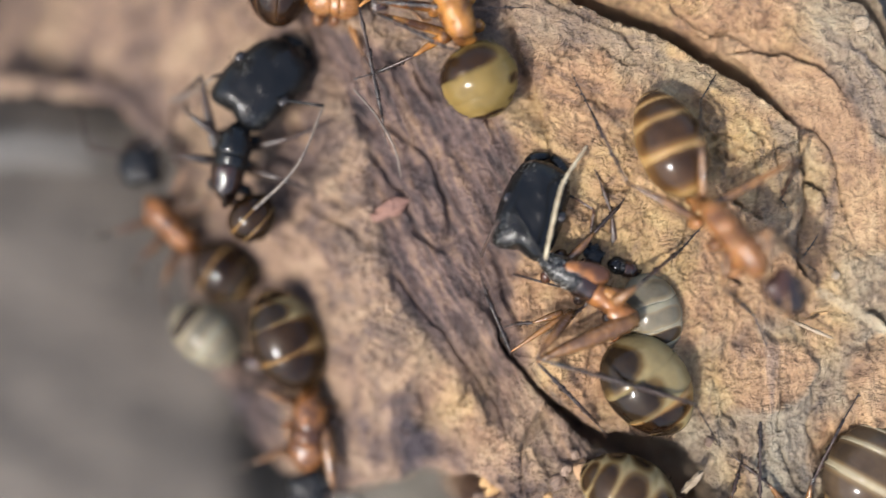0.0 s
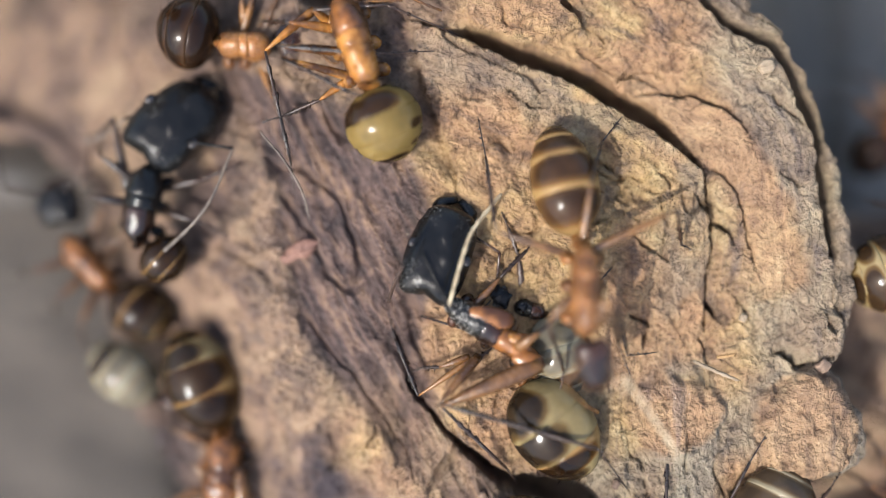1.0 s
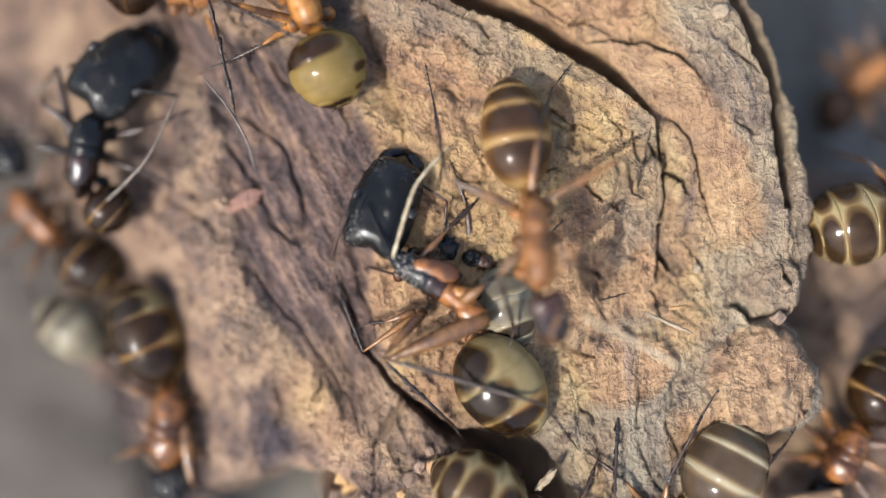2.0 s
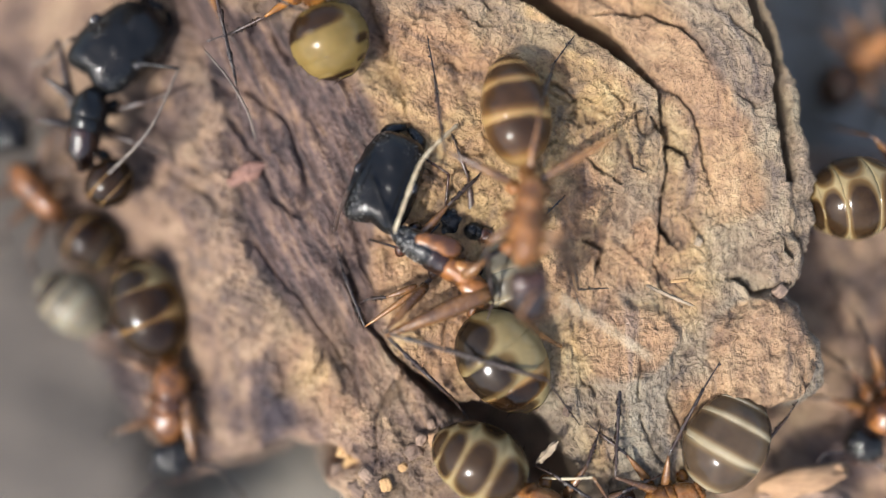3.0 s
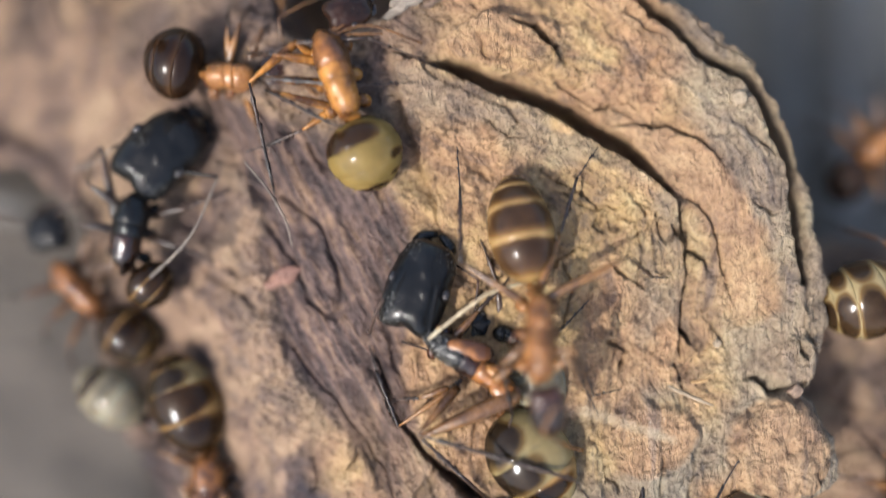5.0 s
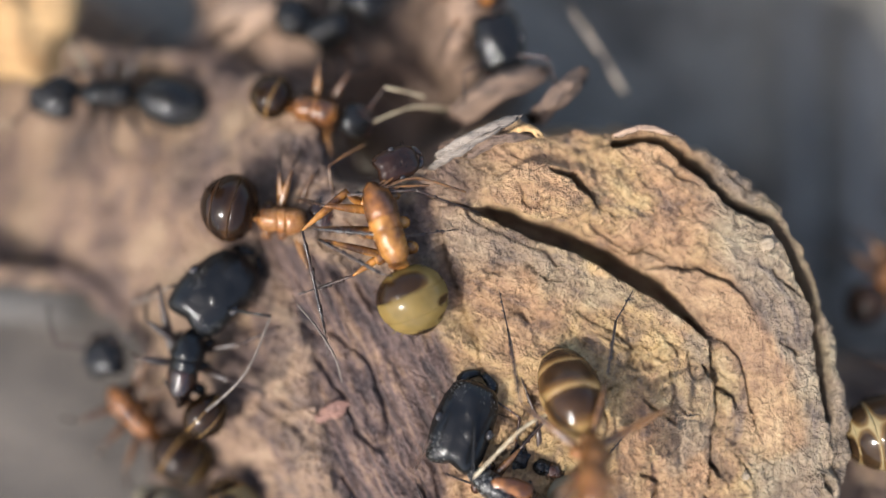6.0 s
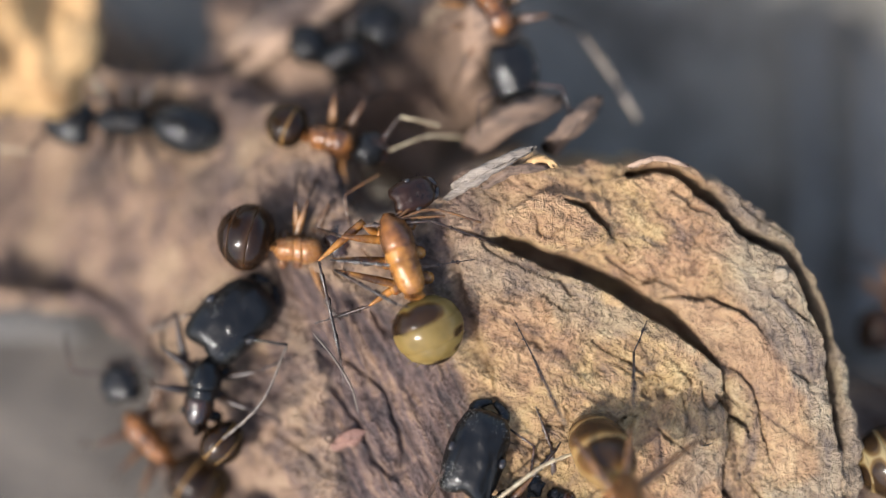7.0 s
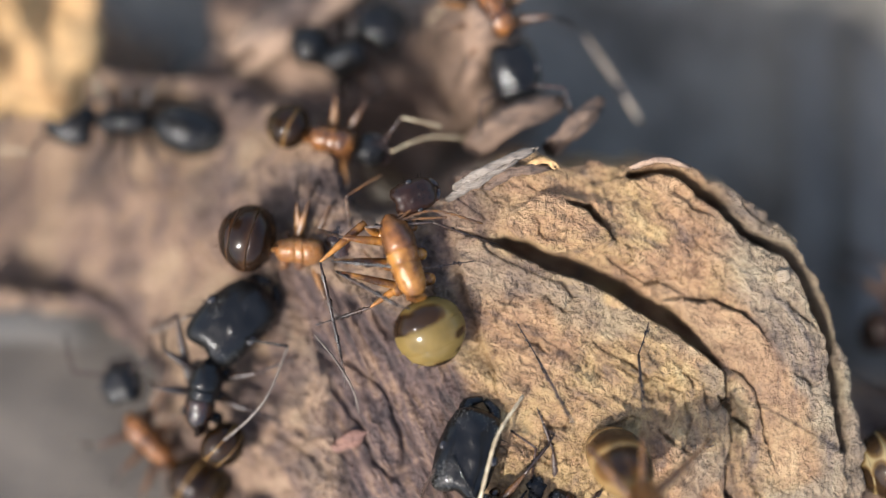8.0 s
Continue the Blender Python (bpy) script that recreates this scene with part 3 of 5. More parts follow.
def build_wood():
    cell = 0.072
    xs, ys = np.arange(-30, 18, cell), np.arange(-17, 26, cell)
    x, y = [a.ravel() for a in np.meshgrid(xs, ys)]
    z, fibre, tone, old, warm = surface(x, y)
    z, d = edge_fall(x, y, z)
    keep = d > -0.95
    index = np.full(len(x), -1)
    nx, ny = len(xs), len(ys)
    quad = np.arange(nx * ny).reshape(ny, nx)
    q = np.stack([quad[:-1, :-1], quad[:-1, 1:], quad[1:, 1:], quad[1:, :-1]], -1).reshape(-1, 4)
    q = q[keep[q].all(1)]
    used = np.unique(q)
    index[used] = np.arange(len(used))
    me = bpy.data.meshes.new("bark_slab")
    me.from_pydata((np.stack([x, y, z - FOCUS_Z], 1)[used] * MM).tolist(), [], index[q].tolist())
    grain_u, grain_v = grain_of(x, y)
    for name, values in (("fibre", fibre), ("tone", tone), ("old", old), ("warm", warm), ("grain_u", grain_u), ("grain_v", grain_v)):
        me.attributes.new(name, "FLOAT", "POINT").data.foreach_set("value", values[used].astype(np.float32))
    me.polygons.foreach_set("use_smooth", [True] * len(me.polygons))
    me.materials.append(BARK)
    ob = new("bark_slab", me)
    ob.location.z = FOCUS_Z * MM
    return tagged(ob, "weathered orange-brown slab of bark with dark fibres and cracks", "bark", kind="structure")


def build_lower():
    """A second, lower slab of rotten bark that shows beside and below the first."""
    border = [(12.5, 3.2), (16, 4.6), (27, 4.0), (28, -18), (6.5, -18), (7.5, -8.5), (11.5, -3)]
    cell = 0.12
    xs, ys = np.arange(5, 30, cell), np.arange(-19, 6, cell)
    x, y = [a.ravel() for a in np.meshgrid(xs, ys)]
    d = outline_distance(x + 0.4 * fbm(x * 0.9, y * 0.9, 3), y + 0.4 * fbm(x * 0.9 + 30, y * 0.9, 3), border)
    z = -4.9 + 0.13 * np.clip(3 - y, 0, 11) + 0.55 * fbm(x * 0.35 + 11, y * 0.35, 4) + 0.22 * fbm(x * 1.3, y * 1.3 + 7, 3)
    turn = x * 0.55 + y * 0.83
    z = z + 0.30 * fbm(turn * 1.5, (y * 0.55 - x * 0.83) * 0.25, 4)
    terrace = fbm(x * 0.5 + 4, y * 0.5, 3) * 3
    z = z + 0.35 * (np.floor(terrace) + step(0.4, 0.6, terrace - np.floor(terrace)) - terrace)
    z = np.where(d > 0, z - 0.8 * np.clip(1 - d, 0, 1) ** 2, z - 0.8 + d * 6)
    nx, ny = len(xs), len(ys)
    quad = np.arange(nx * ny).reshape(ny, nx)
    q = np.stack([quad[:-1, :-1], quad[:-1, 1:], quad[1:, 1:], quad[1:, :-1]], -1).reshape(-1, 4)
    q = q[(d > -0.6)[q].all(1)]
    used = np.unique(q)
    index = np.full(len(x), -1)
    index[used] = np.arange(len(used))
    me = bpy.data.meshes.new("lower_slab")
    me.from_pydata((np.stack([x, y, z], 1)[used] * MM).tolist(), [], index[q].tolist())
    old = np.clip(0.75 + 0.4 * fbm(x * 0.3, y * 0.3, 2), 0, 1)
    for name, values in (("fibre", np.clip(0.5 * fbm(x * 0.25, y * 0.25 + 5, 2), 0, 1)), ("tone", old * 0), ("old", old), ("warm", old * 0), ("grain_u", turn), ("grain_v", y * 0.55 - x * 0.83)):
        me.attributes.new(name, "FLOAT", "POINT").data.foreach_set("value", values[used].astype(np.float32))
    me.polygons.foreach_set("use_smooth", [True] * len(me.polygons))
    me.materials.append(BARK)
    return tagged(new("lower_slab", me), "dull brown rotten bark lying lower beside the slab", "bark", kind="structure")


def build_ground():
    near = np.linspace(-70, 70, 141)
    far = np.array([90, 140, 300, 1000, 1e4, 1e5, 1e6])
    axis = np.concatenate([-far[::-1], near, far])
    x, y = [a.ravel() for a in np.meshgrid(axis, axis)]
    z = GROUND_Z + np.where(np.maximum(np.abs(x), np.abs(y)) < 71, 1.3 * fbm(x * 0.12, y * 0.12, 4) + 0.5 * fbm(x * 0.5, y * 0.5, 2), 0)
    n = len(axis)
    quad = np.arange(n * n).reshape(n, n)
    q = np.stack([quad[:-1, :-1], quad[:-1, 1:], quad[1:, 1:], quad[1:, :-1]], -1).reshape(-1, 4)
    ob = new("ground", mesh_of("ground", np.stack([x, y, z], 1), q.tolist(), SOIL))
    return tagged(ob, "dark dusty soil with grey patches far below", "ground", kind="structure")


build_ground()
wood = build_wood()
build_lower()
# the lens stays focused on the wood's surface
cam.data.dof.focus_object = wood


# ---------- ants ----------
def head_of(spec, skin, parent):
    """spec: centre, way it faces, length, width. Returns the head with eyes and jaws."""
    centre, way, length, width = np.array(spec[0], float), np.array(spec[1], float), spec[2], spec[3]
    way /= np.linalg.norm(way)
    side = np.cross(way, (0, 0, 1.0))
    side /= np.linalg.norm(side)
    over = np.cross(side, way)
    s = 0.5 - 0.5 * np.cos(np.pi * np.linspace(0, 1, 25))
    mid = centre + way * ((s - 0.5) * length)[:, None]
    wide = width / 2 * np.interp(s, (0, 0.02, 0.07, 0.16, 0.34, 0.55, 0.75, 0.90, 0.97, 1), (0.12, 0.50, 0.78, 0.92, 1.0, 1.0, 0.93, 0.78, 0.55, 0.18))
    tall = width / 2 * np.interp(s, (0, 0.02, 0.08, 0.20, 0.42, 0.65, 0.85, 0.96, 1), (0.10, 0.32, 0.52, 0.66, 0.70, 0.64, 0.50, 0.34, 0.12))
    me = loft("head", skin["head"], mid, wide, tall, 32, hairs=26, seed=3)
    for v in me.vertices:
        d = np.array(v.co) / MM - centre
        a, b, c = d @ way / length + 0.5, d @ side / width, d @ over / width
        # lobed rear corners, a furrow down the forehead, a raised shield over the jaws
        push = 0.10 * length * max(0.0, 1 - abs(b) / 0.30) * max(0.0, 1 - a / 0.28)
        dip = -0.035 * width * max(0.0, 1 - abs(b) / 0.06) * (0.15 < a < 0.62) * (c > 0)
        lift = 0.04 * width * max(0.0, 1 - abs(b) / 0.20) * math.exp(-((a - 0.80) / 0.09) ** 2) * (c > 0)
        pit = -0.05 * width * math.exp(-((abs(b) - 0.17) / 0.06) ** 2 - ((a - 0.70) / 0.07) ** 2) * (c > 0)
        v.co = Vector((np.array(v.co) / MM + way * push + over * (dip + lift + pit)) * MM)
    me.update()
    head = part("head", sculpt(me, 0.018 * width, 0.25 * width, 2), parent, skin["head_label"])
    for k in (-1, 1):
        at = centre + way * length * 0.02 + side * k * width * 0.43 + over * width * 0.20
        e = np.linspace(0, 1, 7)
        part("eye", loft("eye", EYE, at + way * ((e - 0.5) * width * 0.20)[:, None], width * 0.07 * egg(e, 0.5, 0.5), width * 0.07 * egg(e, 0.5, 0.5), 10), head)
        root = centre + way * length * 0.42 + side * k * width * 0.22 - over * width * 0.10
        tip = centre + way * length * 0.60 + side * k * width * 0.02 - over * width * 0.16
        part("mandible", loft("mandible", skin["jaw"], line([root, (root + tip) / 2 + side * k * width * 0.12, tip], 7), width * np.linspace(0.14, 0.05, 7), width * np.linspace(0.10, 0.035, 7), 8), head)
    return head


def gaster_of(base, tip, width, tall, plates, parent, label, roll=0.0):
    """The banded hind body: a soft inner body with overlapping plates."""
    base, tip = np.array(base, float), np.array(tip, float)

    def ring(s):
        return np.clip(egg(s, 0.50, 0.58), 0, 2)

    bow = np.array((0, 0, 1.0)) * 0.06 * np.linalg.norm(tip - base)

    def spine(s):
        return base + (tip - base) * s[:, None] + bow * np.sin(np.pi * s)[:, None]

    s = np.linspace(0.01, 0.99, 16)
    body = part("gaster", loft("gaster", plates[-1], spine(s), width / 2 * 0.955 * ring(s), tall / 2 * 0.955 * ring(s), 18), parent, label)
    ends = [0.012, 0.37, 0.65, 0.84, 0.945, 0.995]
    for i in range(5):
        s = np.linspace(ends[i], min(0.998, ends[i + 1] + 0.018), 11)
        f = np.linspace(0, 1, 11)
        swell = 0.985 + 0.028 * np.sin(np.pi * np.clip(f * 0.62 + 0.14, 0, 1)) - 0.02 * step(0.93, 1.0, f)
        part("tergite", sculpt(loft("tergite", plates[i % len(plates)], spine(s), width / 2 * swell * ring(s), tall / 2 * swell * ring(s), 28, uv=True, roll=roll, hairs=7, seed=i), 0.012 * width, 0.3 * width, i), body)
    return body


def leg_of(joints, skin, parent, thick=1.0, seed=0):
    hip, knee, ankle, toe = [np.array(j, float) for j in joints[:4]]
    stout = joints[4] if len(joints) > 4 else 1.0
    s = np.linspace(0, 1, 9)
    mid = line([hip, (hip + knee) / 2 + np.array((0, 0, 0.08)), knee], 9)
    r = thick * 0.165 * (0.55 + 0.75 * np.sin(np.pi * np.clip(s * 0.72 + 0.27, 0, 1)) - 0.30 * s) * stout
    leg = part("leg", loft("leg", skin["femur"], mid, r, r * 1.15, 10, seed=seed), parent)
    r = thick * (0.055 + 0.03 * s - 0.02 * s ** 4)
    part("tibia", loft("tibia", skin["tibia"], line([knee, ankle], 9), r, r, 8, bristles=22, seed=seed + 3), leg)
    mid = line([ankle, (ankle + toe) / 2 + np.array((0, 0, 0.06)), toe], 13)
    r = thick * (0.042 - 0.018 * np.linspace(0, 1, 13)) * np.where(np.arange(13) % 3 == 0, 0.75, 1.0)
    part("tarsus", loft("tarsus", skin["tarsus"], mid, r, r, 7, bristles=8, seed=seed + 5), leg)
    return leg


def feeler_of(joints, skin, parent, thick=1.0):
    p = [np.array(j, float) for j in joints]
    r = thick * np.linspace(0.05, 0.065, 7)
    feeler = part("antenna", loft("antenna", skin["scape"], line(p[:2], 7), r, r, 8), parent)
    n = 33
    mid = line(p[1:], n)
    beads = skin.get("feeler_size", 0.062) * thick * (1.0 - 0.28 * (np.arange(n) % 3 == 0)) * np.linspace(0.85, 1.05, n)
    beads[-1] *= 0.5
    part("funiculus", loft("funiculus", skin["feeler"], mid, beads, beads, 8), feeler)
    return feeler


def ant(label, at, head, thorax, gaster, skin, legs=(), feelers=(), rest=6, group="ants on the bark", ground=None):
    """at: x, y, z on the support and heading. Everything else in the ant's own space, facing +x.
    legs: joint lists that are given; as many plain ones are added as make six with `rest`."""
    x, y, z, turn = at
    body = tagged(new("ant"), label, "ant", group)
    body.matrix_world = pose(x * MM, y * MM, z * MM, 0, 0, turn)
    head_of(head, skin, body)
    a, b, width = np.array(thorax[0], float), np.array(thorax[1], float), thorax[2]
    # one back in three plates: a broad front, a narrow groove and a humped rear
    stations, girth, hump = (-0.04, 0.05, 0.20, 0.36, 0.46, 0.56, 0.70, 0.86, 0.97, 1.03), (0.28, 0.56, 0.80, 0.85, 0.82, 0.78, 0.75, 0.66, 0.50, 0.30), (0, 0.02, 0.08, 0.11, 0.10, 0.08, 0.08, 0.08, 0.03, 0)
    for name, s0, s1, mat in (("pronotum", -0.04, 0.43, skin["front"]), ("midthorax", 0.40, 0.60, skin["mid"]), ("propodeum", 0.575, 1.03, skin["back"])):
        s = np.linspace(s0, s1, 12)
        r = np.interp(s, stations, girth) * (1 - 0.10 * np.abs(np.linspace(-1, 1, 12)) ** 7) * (0.98 if name == "midthorax" else 1.0)
        mid = a + (b - a) * s[:, None] + np.array((0, 0, width)) * np.interp(s, stations, hump)[:, None]
        part(name, sculpt(loft(name, mat, mid, width / 2 * r, width / 2 * r * 1.10, 22, hairs=5, seed=int(40 * s0 + 9)), 0.05 * width, 0.42 * width, s0 * 9), body)
    for k in range(6):
        row, sign = k // 2, 1 if k % 2 else -1
        out = np.cross((0, 0, 1.0), b - a)
        out = out / np.linalg.norm(out) * sign
        root = a + (b - a) * (0.12, 0.50, 0.84)[row] + out * width * 0.22 - np.array((0, 0, width * 0.22))
        tip = root + out * width * 0.30 - np.array((0, 0, width * 0.30)) + (b - a) * 0.06
        s = np.linspace(0, 1, 7)
        part("coxa", loft("coxa", skin["mid"], line([root, tip], 7), width * 0.17 * egg(s, 0.4, 0.4), width * 0.17 * egg(s, 0.4, 0.4), 9), body)
    g0 = np.array(gaster[0], float)
    mid = (b + g0) / 2
    s = np.linspace(0, 1, 9)
    foot, crest = mid - np.array((0, 0, 0.28 * width)), mid + np.array((0, 0, 0.42 * width))
    part("petiole", loft("petiole", skin["back"], line([foot, crest], 9), width * 0.26 * egg(s, 0.5, 0.35), width * 0.13 * egg(s, 0.5, 0.5), 12, up=tuple(b - g0 + np.array((0, 0, 1e-3)))), body)
    part("waist", loft("waist", skin["back"], line([b, mid, g0], 7), np.full(7, width * 0.11), np.full(7, width * 0.12), 10), body)
    gaster_of(*gaster[:4], skin["plates"], body, skin["gaster_label"], gaster[4] if len(gaster) > 4 else 0.0)
    made = [leg_of(j, skin, body, skin.get("thick", 1.0), 11 * k) for k, j in enumerate(legs)]
    axis = (b - a) / np.linalg.norm(b - a)
    m = pose(x, y, z, 0, 0, turn)
    for k in range(rest):
        row, sign = k // 2, 1 if k % 2 else -1
        out = np.cross((0, 0, 1.0), axis) * sign
        out /= np.linalg.norm(out)
        lean = (0.75, -0.15, -0.85)[row]
        hip = a + (b - a) * (0.25, 0.55, 0.85)[row] + out * width * 0.30 - np.array((0, 0, width * 0.35))
        knee = hip + out * 1.7 - axis * lean * 1.0 + np.array((0, 0, 0.75))
        toe = hip + out * 3.3 - axis * lean * 2.6
        at_world = m @ Vector(toe)
        floor = height_at(at_world.x, at_world.y) if ground is None else ground
        toe[2] = max(floor, z - 2.5) - z + 0.04
        ankle = knee + (toe - knee) * 0.62 + np.array((0, 0, 0.12))
        made.append(leg_of((hip, knee, ankle, toe), skin, body, skin.get("thick", 1.0), 7 * k + 2))
    hc, hw = np.array(head[0], float), np.array(head[1], float) / np.linalg.norm(head[1])
    side = np.cross(hw, (0, 0, 1.0))
    grown = [feeler_of(j, skin, body, skin.get("thick", 1.0)) for j in feelers]
    for k in range(2 - len(grown)):
        sign = 1 if k else -1
        root = hc + hw * head[2] * 0.28 + side * sign * head[3] * 0.2 + np.array((0, 0, head[3] * 0.3))
        elbow = root + side * sign * 1.5 + hw * 0.5 + np.array((0, 0, 0.5))
        tip = elbow + hw * 1.9 + side * sign * 0.3 - np.array((0, 0, 0.7))
        grown.append(feeler_of((root, elbow, (elbow + tip) / 2 + np.array((0, 0, 0.2)), tip), skin, body, skin.get("thick", 1.0)))
    return body, made, grown


def lobe(name, a, b, width, mat, parent, tall=0.8):
    s = np.linspace(0, 1, 11)
    return part(name, loft(name, mat, line([a, b], 11), width / 2 * egg(s, 0.5, 0.4), width / 2 * tall * egg(s, 0.5, 0.4), 14), parent)


def skin_of(head, front, mid, back, plates, femur, tibia, tarsus, scape, feeler, head_label, gaster_label, jaw=None, thick=1.0):
    return {"head": head, "front": front, "mid": mid, "back": back, "plates": plates, "femur": femur, "tibia": tibia, "tarsus": tarsus, "scape": scape, "feeler": feeler,
            "head_label": head_label, "gaster_label": gaster_label, "jaw": jaw or BROWN, "thick": thick}


MAJOR = skin_of(BLACK, DUSTY, BROWN, RUST, [BANDED, BANDED, BANDED_DARK], LEG_TAN, LEG_DARK, LEG_DARK, BLACK, PALE, "broad black head", "cream gaster with black blotches", BLACK, 1.1)
MAJOR["feeler_size"] = 0.078
DARK = skin_of(BLACK, BLACK, BLACK, BROWN, [BANDED_DARK], LEG_DARK, LEG_DARK, LEG_DARK, BLACK, DIM, "large glossy black head", "dark brown gaster with tan bands", BLACK, 1.05)
RUSTY = skin_of(BLACK, RUST, RUST, RUST, [BANDED_DARK, BANDED_DARK, BANDED], LEG_TAN, LEG_DARK, LEG_DARK, BROWN, BROWN, "glossy black head", "dark gaster with tan bands", BROWN)
SANDY = dict(RUSTY, feeler=PALE)
MINOR = skin_of(BROWN, AMBER, AMBER, AMBER, [HONEY], LEG_TAN, LEG_DARK, LEG_DARK, LEG_TAN, LEG_TAN, "small dark brown head", "honey gaster with brown bands", BROWN, 0.92)
MINOR["feeler_size"] = 0.095
GINGER = skin_of(GLOSSY, RUST, ORANGE, ORANGE, [OLIVE, PLAIN_OLIVE, PLAIN_OLIVE, OLIVE, OLIVE], ORANGE, LEG_DARK, LEG_DARK, LEG_TAN, LEG_TAN, "glossy blackish brown head", "olive gaster with dark spots", BROWN)
CREAMY = skin_of(BROWN, ORANGE, ORANGE, AMBER, [CREAM], LEG_TAN, LEG_DARK, LEG_DARK, LEG_TAN, LEG_TAN, "dark brown head", "cream gaster with dark brown blotches", BROWN)
CLEAR = skin_of(BROWN, ORANGE, ORANGE, AMBER, [GLASSY], LEG_TAN, LEG_DARK, LEG_DARK, LEG_TAN, PALE, "dark brown head", "clear gaster with brown bands", BROWN, 0.95)
NIGHT = skin_of(BLACK, BLACK, BLACK, BLACK, [BLACK], LEG_DARK, LEG_DARK, LEG_DARK, BLACK, PALE, "black head", "dusty black gaster", BLACK)
TAWNY = skin_of(BROWN, AMBER, AMBER, AMBER, [TEA], LEG_TAN, LEG_DARK, LEG_DARK, LEG_TAN, LEG_TAN, "brown head", "dark brown and olive gaster", BROWN)
MILKY = skin_of(BLACK, BLACK, BLACK, BROWN, [GREYISH, GREYISH, WHITISH], LEG_DARK, LEG_DARK, LEG_DARK, BROWN, BROWN, "black head", "swollen whitish gaster", BROWN)


# centre of the slab, then round it
major, major_legs, major_feelers = ant(
    "large ant with black head, orange waist and blotched gaster", (1.75, -1.71, -0.55, 140.5),
    head=((5.86, -1.03, 1.3), (1.35, -3.91, -0.4), 4.16, 2.71),
    thorax=((4.39, 0.22, 1.7), (0.19, -0.22, 1.6), 1.43), gaster=((-0.12, 0.95, 1.15), (-4.62, 2.05, 0.85), 3.45, 2.4, 0.17), skin=MAJOR,
    legs=[[(2.01, 1.15, 1.4), (2.13, 3.49, 2.7), (-3.91, 0.90, 2.65), (-6.43, 1.55, 0.6)],
          [(-0.05, -0.23, 2.1), (1.98, 3.59, 2.2), (-1.88, 4.02, 0.6), (-2.77, 4.26, 0.2), 1.75],
          [(3.44, 0.3, 1.2), (3.36, -1.9, 1.6), (3.19, -3.47, 1.0), (3.23, -4.65, 0.2)],
          [(1.12, -0.19, 2.4), (0.88, -1.18, 2.9), (0.2, -3.67, 1.6), (-0.09, -5.59, 0.3)],
          [(2.27, 1.38, 1.2), (2.94, 2.5, 1.2), (3.41, 2.98, 0.6), (3.68, 3.48, 0.2), 0.7],
          [(2.14, 1.42, 1.2), (2.85, 3.97, 1.0), (5.05, 2.81, 0.4), (5.94, 2.2, 0.1), 0.6]],
    feelers=[[(6.41, -0.88, 2.35), (4.27, 0.3, 2.5), (5.07, -1.98, 2.5), (5.24, -2.97, 2.2), (5.12, -4.66, 1.3)], [(6.99, -1.33, 2.3), (6.71, 0.17, 2.4), (6.48, 1.14, 1.6), (6.27, 1.75, 0.9)]], rest=0)

lobe("coxa", (3.60, 0.02, 2.3), (1.75, -0.92, 2.2), 0.85, RUST, major, 0.5)
lobe("coxa", (1.75, -0.15, 2.2), (0.75, -0.75, 2.2), 0.55, ORANGE, major, 0.6)
lobe("coxa", (1.1, 0.25, 2.1), (-0.25, -0.3, 2.1), 0.85, RUST, major, 0.6)
MINOR_LEGS = [[(0.45, 0.24, 2.4), (-1.77, 3.4, 2.8), (-0.7, 4.62, 0.7), (-0.62, 5.32, 0.25)],
              [(0.35, 0.02, 2.4), (-2.41, 0.57, 2.2), (-4.67, 1.29, 0.7), (-6.02, 2.18, 0.35)],
              [(0.48, -0.42, 2.4), (-0.77, -3.18, 2.2), (-4.0, -3.5, 0.8), (-5.79, -3.78, 0.25)],
              [(2.42, 0.23, 3.6), (2.38, 1.22, 4.2), (4.54, 2.04, 1.5), (4.53, 3.43, 0.3)],
              [(2.03, -0.53, 3.6), (2.92, -1.53, 3.4), (5.11, -0.93, 1.4), (6.48, -1.31, 1.2)],
              [(3.06, 0.14, 3.6), (2.6, 1.02, 4.2), (4.09, 1.63, 2.0), (5.45, 2.25, 1.0)]]
minor, minor_legs, minor_feelers = ant(
    "slender amber ant with honey gaster walking on the bark", (3.05, 2.87, 0.00, -92.4),
    head=((4.62, 0.13, 3.75), (2.08, 0.25, -0.9), 2.1, 1.45),
    thorax=((3.45, -0.10, 3.7), (0.22, 0.12, 2.7), 1.6), gaster=((-0.22, -0.12, 1.9), (-4.65, -1.23, 0.95), 2.71, 2.33), skin=MINOR,
    legs=MINOR_LEGS,
    feelers=[[(4.5, 0.35, 4.1), (4.3, 1.3, 4.3), (4.5, 3.2, 4.0), (4.8, 5.4, 3.4)], [(4.4, 0.04, 4.4), (5.37, -0.63, 4.2), (6.33, 0.39, 2.2), (6.85, 1.19, 1.0)]], rest=0)

